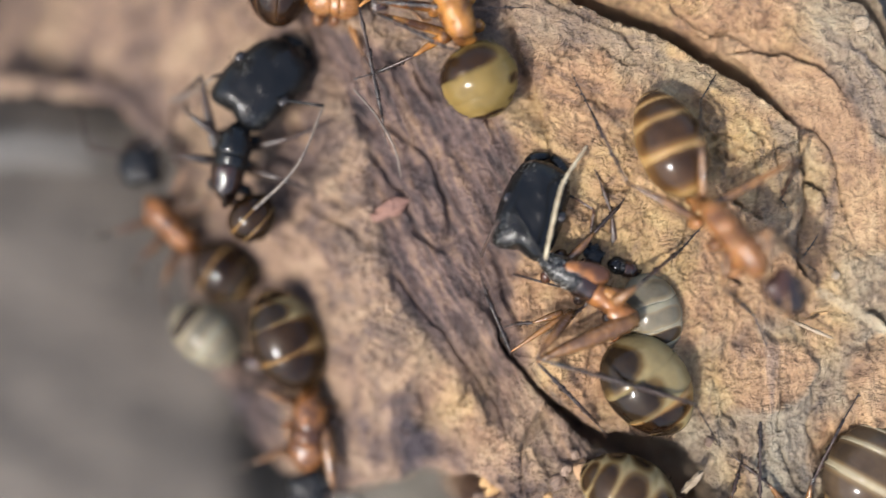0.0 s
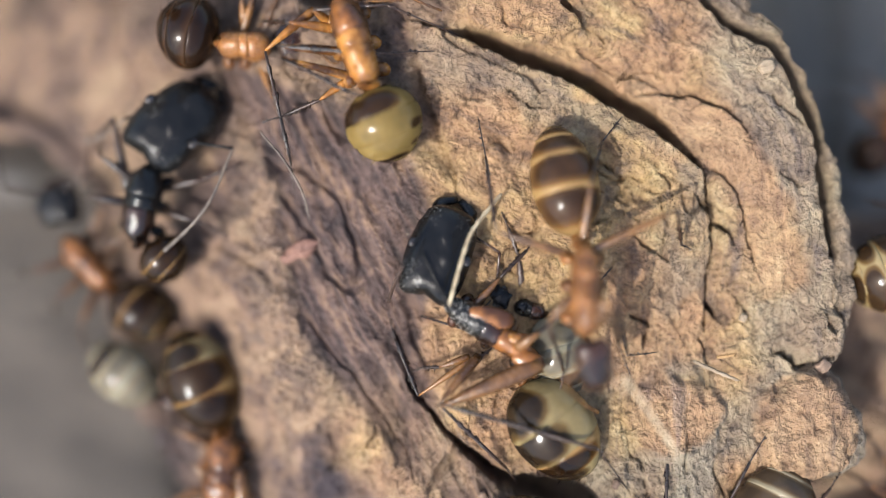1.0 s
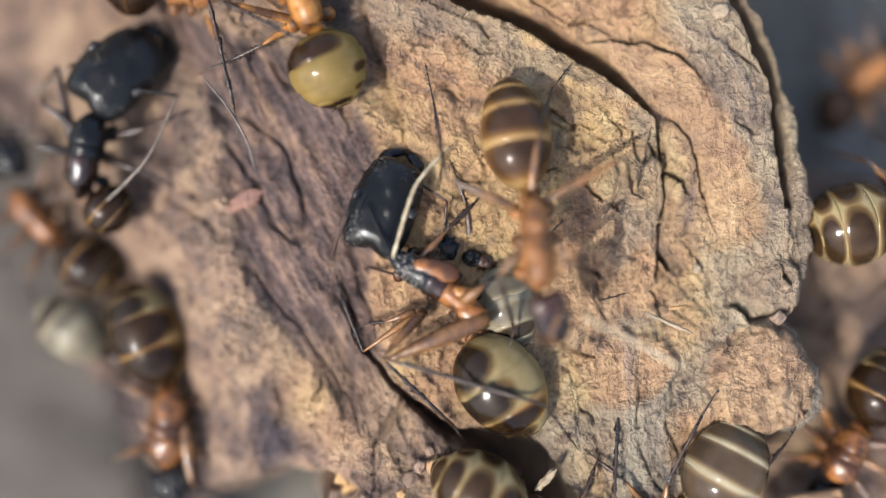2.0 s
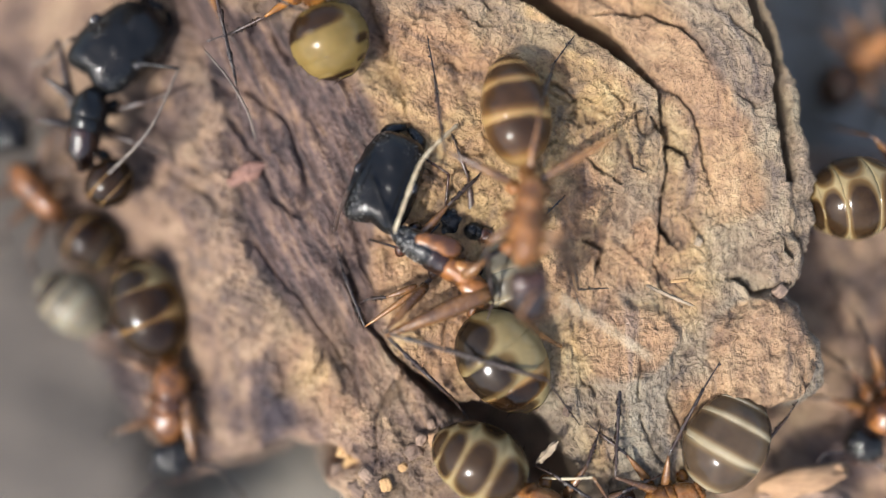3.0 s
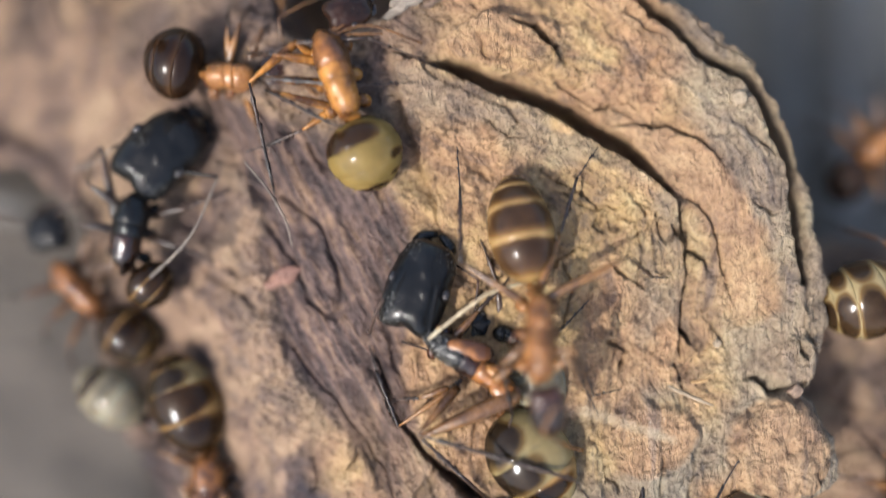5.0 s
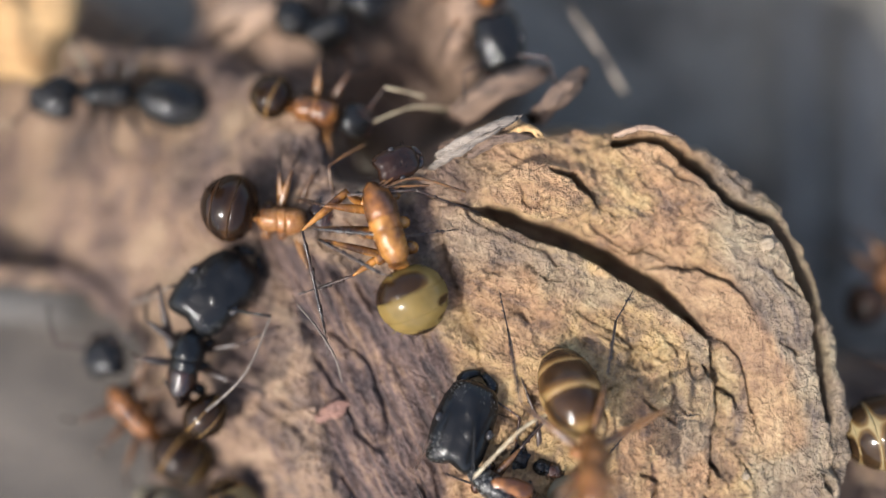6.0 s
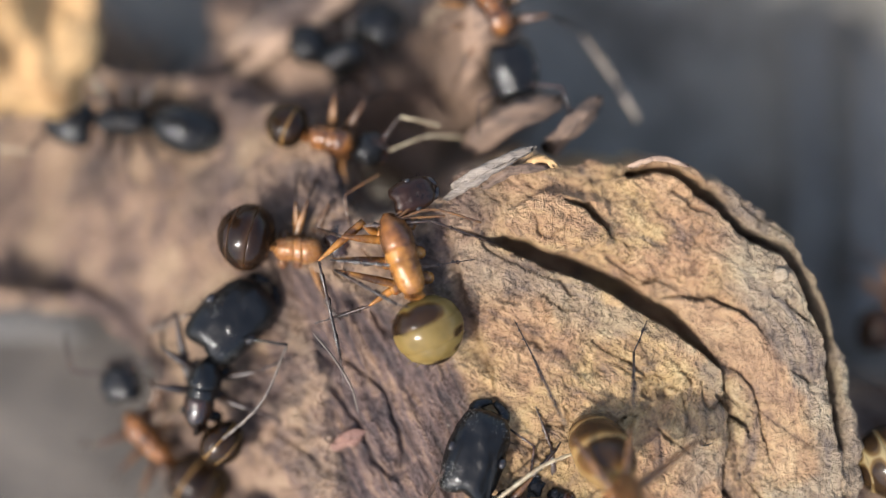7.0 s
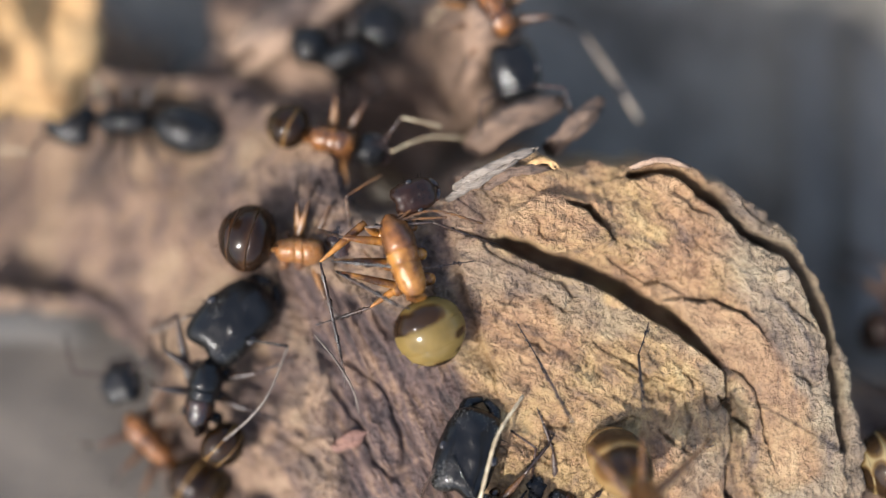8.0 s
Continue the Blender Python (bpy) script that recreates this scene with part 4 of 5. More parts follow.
ginger, ginger_legs, ginger_feelers = ant(
    "ginger ant with olive gaster and dark head on the bark", (-4.89, 9.95, -0.30, 115.7),
    head=((4.0, -1.75, 1.35), (-0.10, -2.0, -0.15), 2.05, 1.55),
    thorax=((3.55, -0.45, 1.5), (0.1, -0.02, 1.75), 1.85), gaster=((-0.14, 0.06, 1.5), (-3.2, 0.22, 1.1), 3.15, 2.6, 0.08), skin=GINGER,
    legs=[[(3.19, 0.35, 0.75), (3.69, 0.72, 1.75), (2.62, -2.03, 1.65), (0.32, -4.42, 0.2)],
          [(1.8, 0.32, 0.85), (3, 2.67, 1.85), (1.04, -0.58, 2.05), (0.26, -3.05, 0.65)],
          [(0.18, -0.14, 0.85), (2.53, 2.71, 1.65), (-0.02, 0.86, 2.35), (-1.9, -1.34, 1.25)],
          [(3.92, 0.68, 0.75), (3.21, 3.21, 1.05), (-1.06, 4.28, 0.25), (-2.35, 4.69, 0.2)],
          [(0.79, -0.02, 0.75), (0.44, 2.08, 1.05), (0.64, 3.73, 0.25), (0.79, 4.72, 0.2)]],
    feelers=[[(3.55, -1.5, 1.7), (3.30, -0.55, 1.9), (3.05, -2.3, 1.7), (1.62, -4.04, 0.7)], [(3.60, -1.2, 1.7), (3.45, -0.35, 1.7), (3.00, -1.6, 1.6), (2.55, -2.7, 1.4)]], rest=1)

tawny, tawny_legs, tawny_feelers = ant(
    "tawny ant with dark gaster, huddled beside others", (-11.34, 12.13, -2.70, -8.4),
    head=((3.0, 0.67, 1.3), (1.53, 1.01, -0.2), 1.85, 1.68),
    thorax=((2.13, 0.1, 1.6), (0.05, -0.1, 1.8), 1.58), gaster=((-0.05, 0.1, 1.8), (-2.66, 0.38, 1.6), 3.11, 2.80), skin=TAWNY,
    legs=[[(0.77, 0.22, 1.3), (1.2, 2.35, 2.0), (1.3, 3.48, 0.8), (1.36, 4.34, 0.1)]],
    feelers=[], rest=3)

blackhead, blackhead_legs, blackhead_feelers = ant(
    "dark ant with a large black head in the huddle", (-14.86, 3.78, -3.60, 85.8),
    head=((5.0, -1.0, 2.0), (3.19, -2.84, -0.4), 4.28, 3.04),
    thorax=((3.12, -0.24, 2.1), (0.15, 0.24, 2.0), 1.84), gaster=((-0.15, -0.24, 1.8), (-1.33, -1.7, 1.4), 2.21, 1.99), skin=DARK,
    legs=[[(1.96, 0.85, 1.3), (5.16, 1.63, 1.8), (4.48, 2.61, 0.6), (4.19, 3.35, 0.2)]],
    feelers=[[(4.28, -1.81, 2.8), (4.14, -3.81, 2.9), (1.42, -2.83, 3.2), (-0.92, -0.62, 2.4)], [(5.59, -0.56, 2.8), (5.13, 1.01, 2.2), (4.53, 2.03, 1.2), (4.13, 3.15, 0.6)]], rest=4)

edge_ant, edge_ant_legs, edge_ant_feelers = ant(
    "ant with black head and rusty waist at the bark edge", (-17.05, 1.59, -6.60, 132.0),
    head=((4.47, -0.76, 1.8), (1.7, -1.08, 0.0), 2.02, 1.98),
    thorax=((3.07, 0.02, 1.8), (0.2, -0.02, 1.8), 1.66), gaster=((-0.2, 0.02, 1.8), (-3.21, -0.78, 2.0), 2.58, 2.45), skin=RUSTY,
    legs=[],
    feelers=[], rest=5)

banded_ant, banded_ant_legs, banded_ant_feelers = ant(
    "ant with dark banded gaster, head turned down the bark", (-11.65, -4.73, -5.20, -92.0),
    head=((4.23, 0.13, 1.6), (1.57, 0.78, 0.0), 1.75, 2.07),
    thorax=((3.35, -0.05, 1.9), (0.17, 0.09, 2.1), 2.15), gaster=((-0.17, -0.09, 1.8), (-4.49, -2.08, 2.0), 3.17, 2.92, -0.1), skin=RUSTY,
    legs=[[(0.69, -0.35, 1.6), (-0.13, -2.34, 2.2), (-0.09, -3.43, 1.0), (0.13, -4.05, 0.2)],
          [(1.45, 0.75, 2.4), (4.15, 1.25, 2.6), (4.6, 1.9, 1.2), (4.9, 2.6, 0.3), 1.7],
          [(1.63, 0.4, 1.6), (1.3, 1.43, 2.0), (0.42, 2.63, 1.0), (-0.51, 3.68, 0.2)],
          [(2.59, -0.04, 1.6), (1.37, -1.35, 2.2), (0.94, -2.49, 1.2), (1.24, -3.24, 0.3), 1.3]],
    feelers=[], rest=2)

pale_ant, pale_ant_legs, pale_ant_feelers = ant(
    "ant with a whitish swollen gaster at the edge of the bark", (-14.98, -3.38, -6.60, -15.7),
    head=((2.73, -0.08, 1.2), (1.01, 0.02, 0.0), 1.01, 1.52),
    thorax=((2.12, 0.03, 1.4), (0.13, -0.03, 1.5), 1.38), gaster=((-0.13, 0.03, 1.5), (-3.51, 1.36, 1.6), 2.67, 2.53), skin=MILKY,
    legs=[],
    feelers=[], rest=4)

cream_ant, cream_ant_legs, cream_ant_feelers = ant(
    "ant with a cream and brown gaster climbing the bark", (3.50, -9.33, -0.80, -38.1),
    head=((4.19, 0.15, 1.65), (1.64, 0.11, -0.1), 1.65, 1.84),
    thorax=((3.1, 0.06, 1.8), (0.18, -0.06, 1.9), 1.66), gaster=((-0.18, 0.06, 1.8), (-4.17, -0.66, 1.7), 3.04, 2.88, 0.13), skin=CREAMY,
    legs=[[(1.75, 0.03, 1.4), (2.39, 1.27, 2.0), (0.45, 1.07, 1.8), (-0.28, 0.82, 1.2)]],
    feelers=[], rest=4)

clear_ant, clear_ant_legs, clear_ant_feelers = ant(
    "ant with a clear brown-banded gaster below the knob", (10.43, -9.48, -1.80, -163.0),
    head=((3.15, -0.04, 2.25), (1.39, -0.05, -0.1), 1.4, 1.75),
    thorax=((2.18, -0.03, 2.2), (0.14, 0.03, 2.3), 1.52), gaster=((-0.14, -0.03, 2.2), (-3.2, -3.04, 2.0), 3.27, 3.10), skin=CLEAR,
    legs=[[(0.97, 0.03, 2.0), (3.12, -1.61, 3.0), (1.7, -5.0, 1.9), (1.54, -5.89, 1.7)],
          [(1.41, -0.1, 2.0), (0.84, -1.76, 2.8), (-1.32, -3.88, 2.6), (-3.83, -5.9, 2.0)],
          [(0.03, 0.09, 2.0), (-2.57, -0.63, 2.4), (-4.39, -1.63, 1.8), (-5.26, -2.31, 1.6)]],
    feelers=[], rest=3)

pit_ant, pit_ant_legs, pit_ant_feelers = ant(
    "ant with a cream cross-banded gaster below the bark", (19.09, 2.79, -3.00, 19.6),
    head=((4.26, 0.03, 1.55), (1.62, -0.19, -0.1), 1.64, 1.98),
    thorax=((3.05, -0.01, 1.8), (0.17, 0.01, 1.8), 1.79), gaster=((-0.17, -0.01, 2.0), (-3.99, 0.36, 1.9), 3.45, 3.28, 0.08), skin=CREAMY,
    legs=[],
    feelers=[], rest=6, ground=-4.6)

far_ant, far_ant_legs, far_ant_feelers = ant(
    "ant half hidden behind the edge of the bark", (19.62, 9.00, -9.00, 34.1),
    head=((3.36, 0.02, 1.5), (1.4, -0.02, 0.0), 1.4, 1.84),
    thorax=((2.16, 0.01, 1.8), (0.12, -0.01, 1.8), 1.61), gaster=((-0.12, 0.01, 1.8), (-2.17, -1.06, 1.5), 1.93, 1.74), skin=TAWNY,
    legs=[],
    feelers=[], rest=6, ground=-9.2)

red_ant, red_ant_legs, red_ant_feelers = ant(
    "orange ant with dark gaster wandering beside the bark", (17.79, -6.28, -3.60, -120.2),
    head=((3.18, 0.31, 1.65), (1.3, 0.43, -0.1), 1.37, 1.61),
    thorax=((2.41, 0.04, 1.8), (0.22, -0.04, 1.9), 1.93), gaster=((-0.22, 0.04, 1.8), (-3.68, -0.17, 1.8), 2.76, 2.62), skin=RUSTY,
    legs=[],
    feelers=[], rest=6, ground=-3.7)

creeper, creeper_legs, creeper_feelers = ant(
    "black ant with dusty back on the top of the bark", (-18.49, 18.57, -7.70, -178.7),
    head=((3.95, -0.01, 1.6), (2.39, -0.7, 0.0), 2.49, 2.35),
    thorax=((2.52, -0.0, 1.7), (0.13, 0.0, 1.8), 1.79), gaster=((-0.13, -0.0, 1.7), (-4.03, 1.08, 1.5), 2.55, 2.30), skin=NIGHT,
    legs=[],
    feelers=[[(4.44, -0.68, 2.2), (1.98, -1.1, 2.6), (2.96, -2.31, 2.0), (3.89, -3.64, 1.6)]], rest=6)

orange_ant, orange_ant_legs, orange_ant_feelers = ant(
    "orange ant with pale antennae behind the huddle", (-10.01, 17.42, -4.40, -13.4),
    head=((2.96, 0.08, 1.55), (1.43, -0.14, -0.1), 1.44, 1.58),
    thorax=((2.08, 0.04, 1.8), (0.12, -0.04, 1.9), 1.68), gaster=((-0.12, 0.04, 1.8), (-2.13, 0.42, 1.5), 2.14, 1.93), skin=SANDY,
    legs=[],
    feelers=[[(3.01, 0.48, 2.0), (3.91, 0.12, 2.4), (5.5, 1.25, 2.0), (7.34, 1.73, 1.0)]], rest=4)

dim_ant, dim_ant_legs, dim_ant_feelers = ant(
    "black ant out on the lower wood behind", (-9.63, 21.62, -8.00, 11.7),
    head=((3.13, 1.17, 1.8), (1.52, 1.59, 0.0), 2.21, 2.55),
    thorax=((2.02, 0.16, 1.8), (0.04, -0.16, 1.8), 2.04), gaster=((-0.04, 0.16, 1.8), (-1.3, 1.94, 1.6), 2.04, 1.84), skin=NIGHT,
    legs=[],
    feelers=[], rest=6, ground=-8.2)

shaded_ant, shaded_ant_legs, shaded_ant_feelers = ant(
    "black and orange ant on the fallen wood behind", (-1.79, 24.59, -5.00, -62.4),
    head=((4.23, -0.47, 1.8), (2.9, -0.92, 0.0), 3.05, 2.45),
    thorax=((2.48, 0.0, 1.8), (0.15, -0.0, 1.8), 1.79), gaster=((-0.15, 0.0, 1.8), (-3.92, 0.62, 1.6), 2.81, 2.53), skin=RUSTY,
    legs=[],
    feelers=[], rest=6, ground=-5.2)

hidden_ant, hidden_ant_legs, hidden_ant_feelers = ant(
    "ant with a whitish gaster under the large ant", (2.25, 0.59, -0.95, 158.6),
    head=((1.95, 0.02, 0.65), (1.13, -0.06, -0.1), 1.14, 1.15),
    thorax=((1.27, 0.05, 0.7), (0.08, -0.05, 0.8), 0.97), gaster=((-0.08, 0.05, 0.9), (-2.32, 2.64, 0.9), 2.39, 1.91), skin=MILKY,
    legs=[],
    feelers=[], rest=2)

major_feelers[1].children[0].data.materials[0] = LEG_DARK
minor_feelers[0].children[0].data.materials[0] = PALE


# ---------- loose bits ----------
def shard(name, label, category, mat, points, width, thick, seed=0, twist=(0, 0, 1), group=""):
    """A splintered piece of wood along a few places in millimetres: uneven, with torn ends."""
    n = 40
    mid = line(points, n)
    s = np.linspace(0, 1, n)
    body = np.clip(egg(s, 0.18, 0.22), 0, 1.2)
    base = np.array(points[len(points) // 2], float)
    seg = 18
    me = loft(name, mat, mid - base, width / 2 * body, thick / 2 * body, seg, up=twist)
    rnd = random.Random(seed)
    rows = [(rnd.uniform(0.62, 1.15), rnd.uniform(-0.9, 0.9) * width * 0.5) for _ in range(seg)]
    run = Vector(mid[-1] - mid[0]).normalized()
    for i, v in enumerate(me.vertices):
        p = v.co / MM
        if i < n * seg:
            grow, slide = rows[i % seg]
            c = Vector(mid[i // seg] - base)
            p = c + (p - c) * grow + run * slide * abs(2 * s[i // seg] - 1) ** 3
        v.co = (p + noise.turbulence_vector(p * (1.1 / width) + Vector((seed * 2.7, 0, 0)), 3, False) * width * (0.16 if width < 1.5 else 0.08)) * MM
    ob = new(name, me)
    ob.location = base * MM
    return tagged(ob, label, category, group)


def lump(name, label, category, mat, at, size, seed=0, detail=0.22, turn=0.0, neck=0.0, tilt=(0, 0), group="", fine=5):
    """A broken clod or wood chunk: an uneven rounded block."""
    bm = bmesh.new()
    bmesh.ops.create_icosphere(bm, subdivisions=fine, radius=1.0)
    for v in bm.verts:
        p = v.co.copy()
        box = max(abs(p.x), abs(p.y), abs(p.z))
        p = p.lerp(p / box, 0.45)
        n = noise.fractal(p * 1.4 + Vector((seed * 3.1, 0, 0)), 1.0, 2.0, 5)
        p *= 1 + detail * n
        slim = 1 - neck * max(0.0, min(1.0, 0.7 - p.z))
        v.co = Vector((p.x * size[0] * slim, p.y * size[1] * slim, p.z * size[2])) * MM
    for f in bm.faces:
        f.smooth = True
    me = bpy.data.meshes.new(name)
    bm.to_mesh(me)
    bm.free()
    me.materials.append(mat)
    ob = new(name, me)
    ob.matrix_world = pose(at[0] * MM, at[1] * MM, at[2] * MM, tilt[0], tilt[1], turn)
    return tagged(ob, label, category, group)


def rest_on(x, y, lift=0.05):
    return (x, y, height_at(x, y) + lift)


lump("wood_chunk", "orange lump of wood standing up from the bark", "wood", CHIP, (-21.8, 21.6, 3.2), (3.3, 3.9, 7.2), 3, 0.26, 0, 0.5, (14, 26))
lump("wood_chunk", "brown rotten wood chunk lying on the soil", "wood", LOWER, (20.5, -6.5, -20.2), (6.5, 6.5, 14.5), 5, 0.2, 0, 0, (0, 0))
lump("wood_chunk", "dark wood chunk under the edge of the bark", "wood", LOWER, (22, 0.5, -20.5), (5.0, 3.0, 14.5), 8, 0.18, 0, 0, (0, 0))
lump("wood_chunk", "pinkish wood chunk behind the slab", "wood", BROWN_WOOD, (-1.6, 22.5, -20), (3.0, 4.0, 15), 11, 0.2, 20, 0, (0, 0))
lump("wood_chunk", "grey-brown wood chunk behind the huddle", "wood", LOWER, (-31, 24.8, -20), (7.5, 4.0, 15), 14, 0.2, 0, 0, (0, 0))
shard("wood_splinter", "grey torn splinter on the rim of the bark", "splinter", GREY_WOOD, [(-3.50, 14.25, 0.30), (-1.93, 15.23, 0.60), (-0.27, 16.14, 0.50)], 0.5, 0.4, 2)
shard("wood_splinter", "grey torn splinter on the rim of the bark", "splinter", GREY_WOOD, [(-3.19, 14.75, 0.40), (-1.55, 15.68, 0.70), (0.35, 16.53, 0.60)], 0.45, 0.35, 53)
shard("wood_splinter", "brown torn splinter on the rim of the bark", "splinter", BROWN_WOOD, [(-1.92, 14.75, 0.30), (-0.66, 15.49, 0.50), (1.01, 15.70, 0.30)], 0.5, 0.4, 54)
shard("wood_splinter", "brown torn splinter on the rim of the bark", "splinter", CHIP, [(0.00, 15.71, 0.20), (0.74, 16.06, 0.50), (1.39, 15.69, 0.30)], 0.4, 0.35, 55)
shard("wood_splinter", "brown torn splinter behind the rim", "splinter", BROWN_WOOD, [(1.51, 16.81, -2.00), (2.40, 17.82, -1.60), (3.69, 18.95, -2.20)], 1.1, 0.8, 4)
shard("wood_splinter", "brown torn splinter behind the rim", "splinter", BROWN_WOOD, [(-2.32, 16.93, -3.00), (-0.45, 18.20, -2.40), (1.75, 19.05, -2.80)], 1.5, 1.0, 6)
shard("bark_flake", "curled thin bark flake on the outer rim", "bark", LOWER, [(4.70, 15.67, 0.30), (5.93, 16.03, 0.50), (7.34, 15.70, 0.40)], 0.35, 0.25, 7, group="flakes on the rim")
shard("straw", "short pale straw splinter lying on the bark", "straw", STRAW, [(8.34, -1.29, 0.55), (9.19, -1.68, 0.60), (10.24, -2.13, 0.50)], 0.16, 0.14, 9)
shard("straw", "short orange sliver lying on the bark", "straw", CHIP, [(9.33, -1.13, 0.50), (9.67, -1.09, 0.50), (10.03, -1.04, 0.50)], 0.16, 0.14, 10)
shard("straw", "broken pale straw stub among the ants", "straw", STRAW, [(3.98, -8.40, 0.60), (4.30, -8.02, 0.80), (4.70, -7.51, 0.90)], 0.32, 0.3, 12)
shard("bark_flake", "small pink flake on dark fibres", "bark", PINK_WOOD, [(-8.59, 3.12, -0.95), (-7.93, 3.37, -0.80), (-7.32, 3.59, -0.95)], 0.8, 0.16, 13)
shard("root_hair", "pale curved root hair over dark fibres", "root", GREY_WOOD, [(-9.49, 8.23, 0.30), (-8.51, 7.07, 0.40), (-7.77, 5.75, 0.10), (-7.52, 4.55, -0.50)], 0.09, 0.08, 14)
shard("dry_stalk", "pale dry stalk behind the slab", "stalk", GREY_WOOD, [(3.55, 22.94, -6.00), (4.90, 20.84, -5.50), (6.34, 18.61, -6.00)], 0.38, 0.34, 15)
shard("wood_chip", "orange wood chip below the knob", "chip", RUSTY_CHIP, [(13.29, -9.98, -1.40), (14.82, -9.49, -1.00), (16.54, -9.13, -1.20)], 1.5, 0.6, 36)
shard("wood_chip", "rusty wood chip below the knob", "chip", LOWER, [(13.47, -10.45, -1.60), (15.07, -10.29, -1.40), (17.12, -10.74, -1.80)], 1.3, 0.8, 17)
shard("dry_stalk", "pale dry stalk lying on the soil", "stalk", DULL, [(26.15, 7.14, -32.00), (28.35, 7.37, -31.50), (34.12, 7.14, -32.00)], 2.4, 1.5, 20, group="stalks on the soil")
shard("dry_stalk", "pale dry stalk lying on the soil", "stalk", DULL, [(23.88, 29.19, -32.00), (23.92, 18.08, -31.50), (23.71, 7.07, -32.00)], 2.1, 1.5, 21, group="stalks on the soil")
shard("dry_stalk", "pale dry stalk lying on the soil", "stalk", DULL, [(28.99, 28.31, -32.00), (28.28, 18.06, -31.50), (29.00, 3.64, -32.00)], 1.95, 1.5, 22, group="stalks on the soil")
shard("dry_stalk", "pale dry stalk lying on the soil", "stalk", DULL, [(-34.64, 7.30, -20.00), (-29.80, 7.46, -19.60), (-25.58, 7.22, -20.00)], 1.5, 1.5, 23, group="stalks on the soil")
lump("log", "dark log under the bark slab", "log", DARK_WOOD, (-2, 3, -20.5), (11, 9, 14.5), 21, 0.15, 0, 0, (0, 0))
lump("log", "dark log beside the bark slab", "log", DARK_WOOD, (-33, -6, -28), (18, 18, 8.5), 31, 0.12, 0, 0, (0, 0))
lump("wood_chunk", "brown rotten wood block on the soil behind the slab", "wood", BROWN_WOOD, (-9.4, 22.7, -21.5), (9.0, 5.5, 13.2), 41, 0.16, -25, 0, (0, 0))
lump("wood_crumb", "small orange-brown crumb of rotten wood on the bark", "crumb", CHIP, rest_on(-3.58, -8.75, 0.15), (0.5, 0.42, 0.38), 60, .3, 60, group="wood crumbs", fine=3)
lump("wood_crumb", "small orange-brown crumb of rotten wood on the bark", "crumb", BROWN_WOOD, rest_on(-4.22, -9.11, 0.11), (0.36, 0.31, 0.27), 61, .3, 97, group="wood crumbs", fine=3)
lump("wood_crumb", "small orange-brown crumb of rotten wood on the bark", "crumb", LOWER, rest_on(-2.96, -8.98, 0.09), (0.3, 0.26, 0.22), 62, .3, 134, group="wood crumbs", fine=3)
lump("wood_crumb", "small orange-brown crumb of rotten wood on the bark", "crumb", CHIP, rest_on(-3.95, -8.24, 0.09), (0.3, 0.26, 0.22), 63, .3, 171, group="wood crumbs", fine=3)
lump("wood_crumb", "small orange-brown crumb of rotten wood on the bark", "crumb", BROWN_WOOD, rest_on(-1.06, -8.06, 0.11), (0.36, 0.31, 0.27), 64, .3, 28, group="wood crumbs", fine=3)
lump("wood_crumb", "small orange-brown crumb of rotten wood on the bark", "crumb", LOWER, rest_on(-0.73, -7.55, 0.07), (0.25, 0.21, 0.19), 65, .3, 65, group="wood crumbs", fine=3)
lump("wood_crumb", "small orange-brown crumb of rotten wood on the bark", "crumb", CHIP, rest_on(-2.16, -9.39, 0.08), (0.28, 0.24, 0.21), 66, .3, 102, group="wood crumbs", fine=3)
lump("wood_crumb", "small orange-brown crumb of rotten wood on the bark", "crumb", BROWN_WOOD, rest_on(-3.31, -9.62, 0.12), (0.4, 0.34, 0.3), 67, .3, 139, group="wood crumbs", fine=3)
lump("wood_crumb", "small orange-brown crumb of rotten wood on the bark", "crumb", LOWER, rest_on(-4.57, -8.59, 0.07), (0.22, 0.19, 0.17), 68, .3, 176, group="wood crumbs", fine=3)
lump("wood_crumb", "small orange-brown crumb of rotten wood on the bark", "crumb", CHIP, rest_on(-1.47, -8.7, 0.06), (0.2, 0.17, 0.15), 69, .3, 33, group="wood crumbs", fine=3)
lump("wood_crumb", "small orange-brown crumb of rotten wood on the bark", "crumb", BROWN_WOOD, rest_on(5.19, -6.41, 0.06), (0.2, 0.17, 0.15), 70, .3, 70, group="wood crumbs", fine=3)
lump("wood_crumb", "small orange-brown crumb of rotten wood on the bark", "crumb", LOWER, rest_on(-0.32, -6.98, 0.06), (0.2, 0.17, 0.15), 71, .3, 107, group="wood crumbs", fine=3)
lump("wood_crumb", "pale rounded grain stuck on the rim of the bark", "crumb", STRAW, rest_on(11.42, 10.83, 0.12), (0.34, 0.28, 0.22), 81, .25, 20, group="wood crumbs", fine=3)
lump("wood_crumb", "pale rounded grain stuck beside a crack in the bark", "crumb", STRAW, rest_on(10.55, 0.45, 0.08), (0.17, 0.15, 0.13), 82, .25, 70, group="wood crumbs", fine=3)
lump("wood_crumb", "small crumb of rotten wood below the broken edge", "crumb", LOWER, rest_on(13.75, -1.55, 0.10), (0.30, 0.24, 0.22), 83, .3, 40, group="wood crumbs", fine=3)
lump("wood_crumb", "small crumb of rotten wood beside the gaster", "crumb", RUSTY_CHIP, rest_on(0.05, -7.65, 0.16), (0.48, 0.40, 0.34), 84, .3, 130, group="wood crumbs", fine=3)
shard("wood_splinter", "brown broken branch lying behind the huddle", "splinter", LOWER, [(-7.76, 26.44, -7.60), (-10.97, 24.15, -7.20), (-14.17, 22.07, -7.80)], 2.8, 2.2, 44)


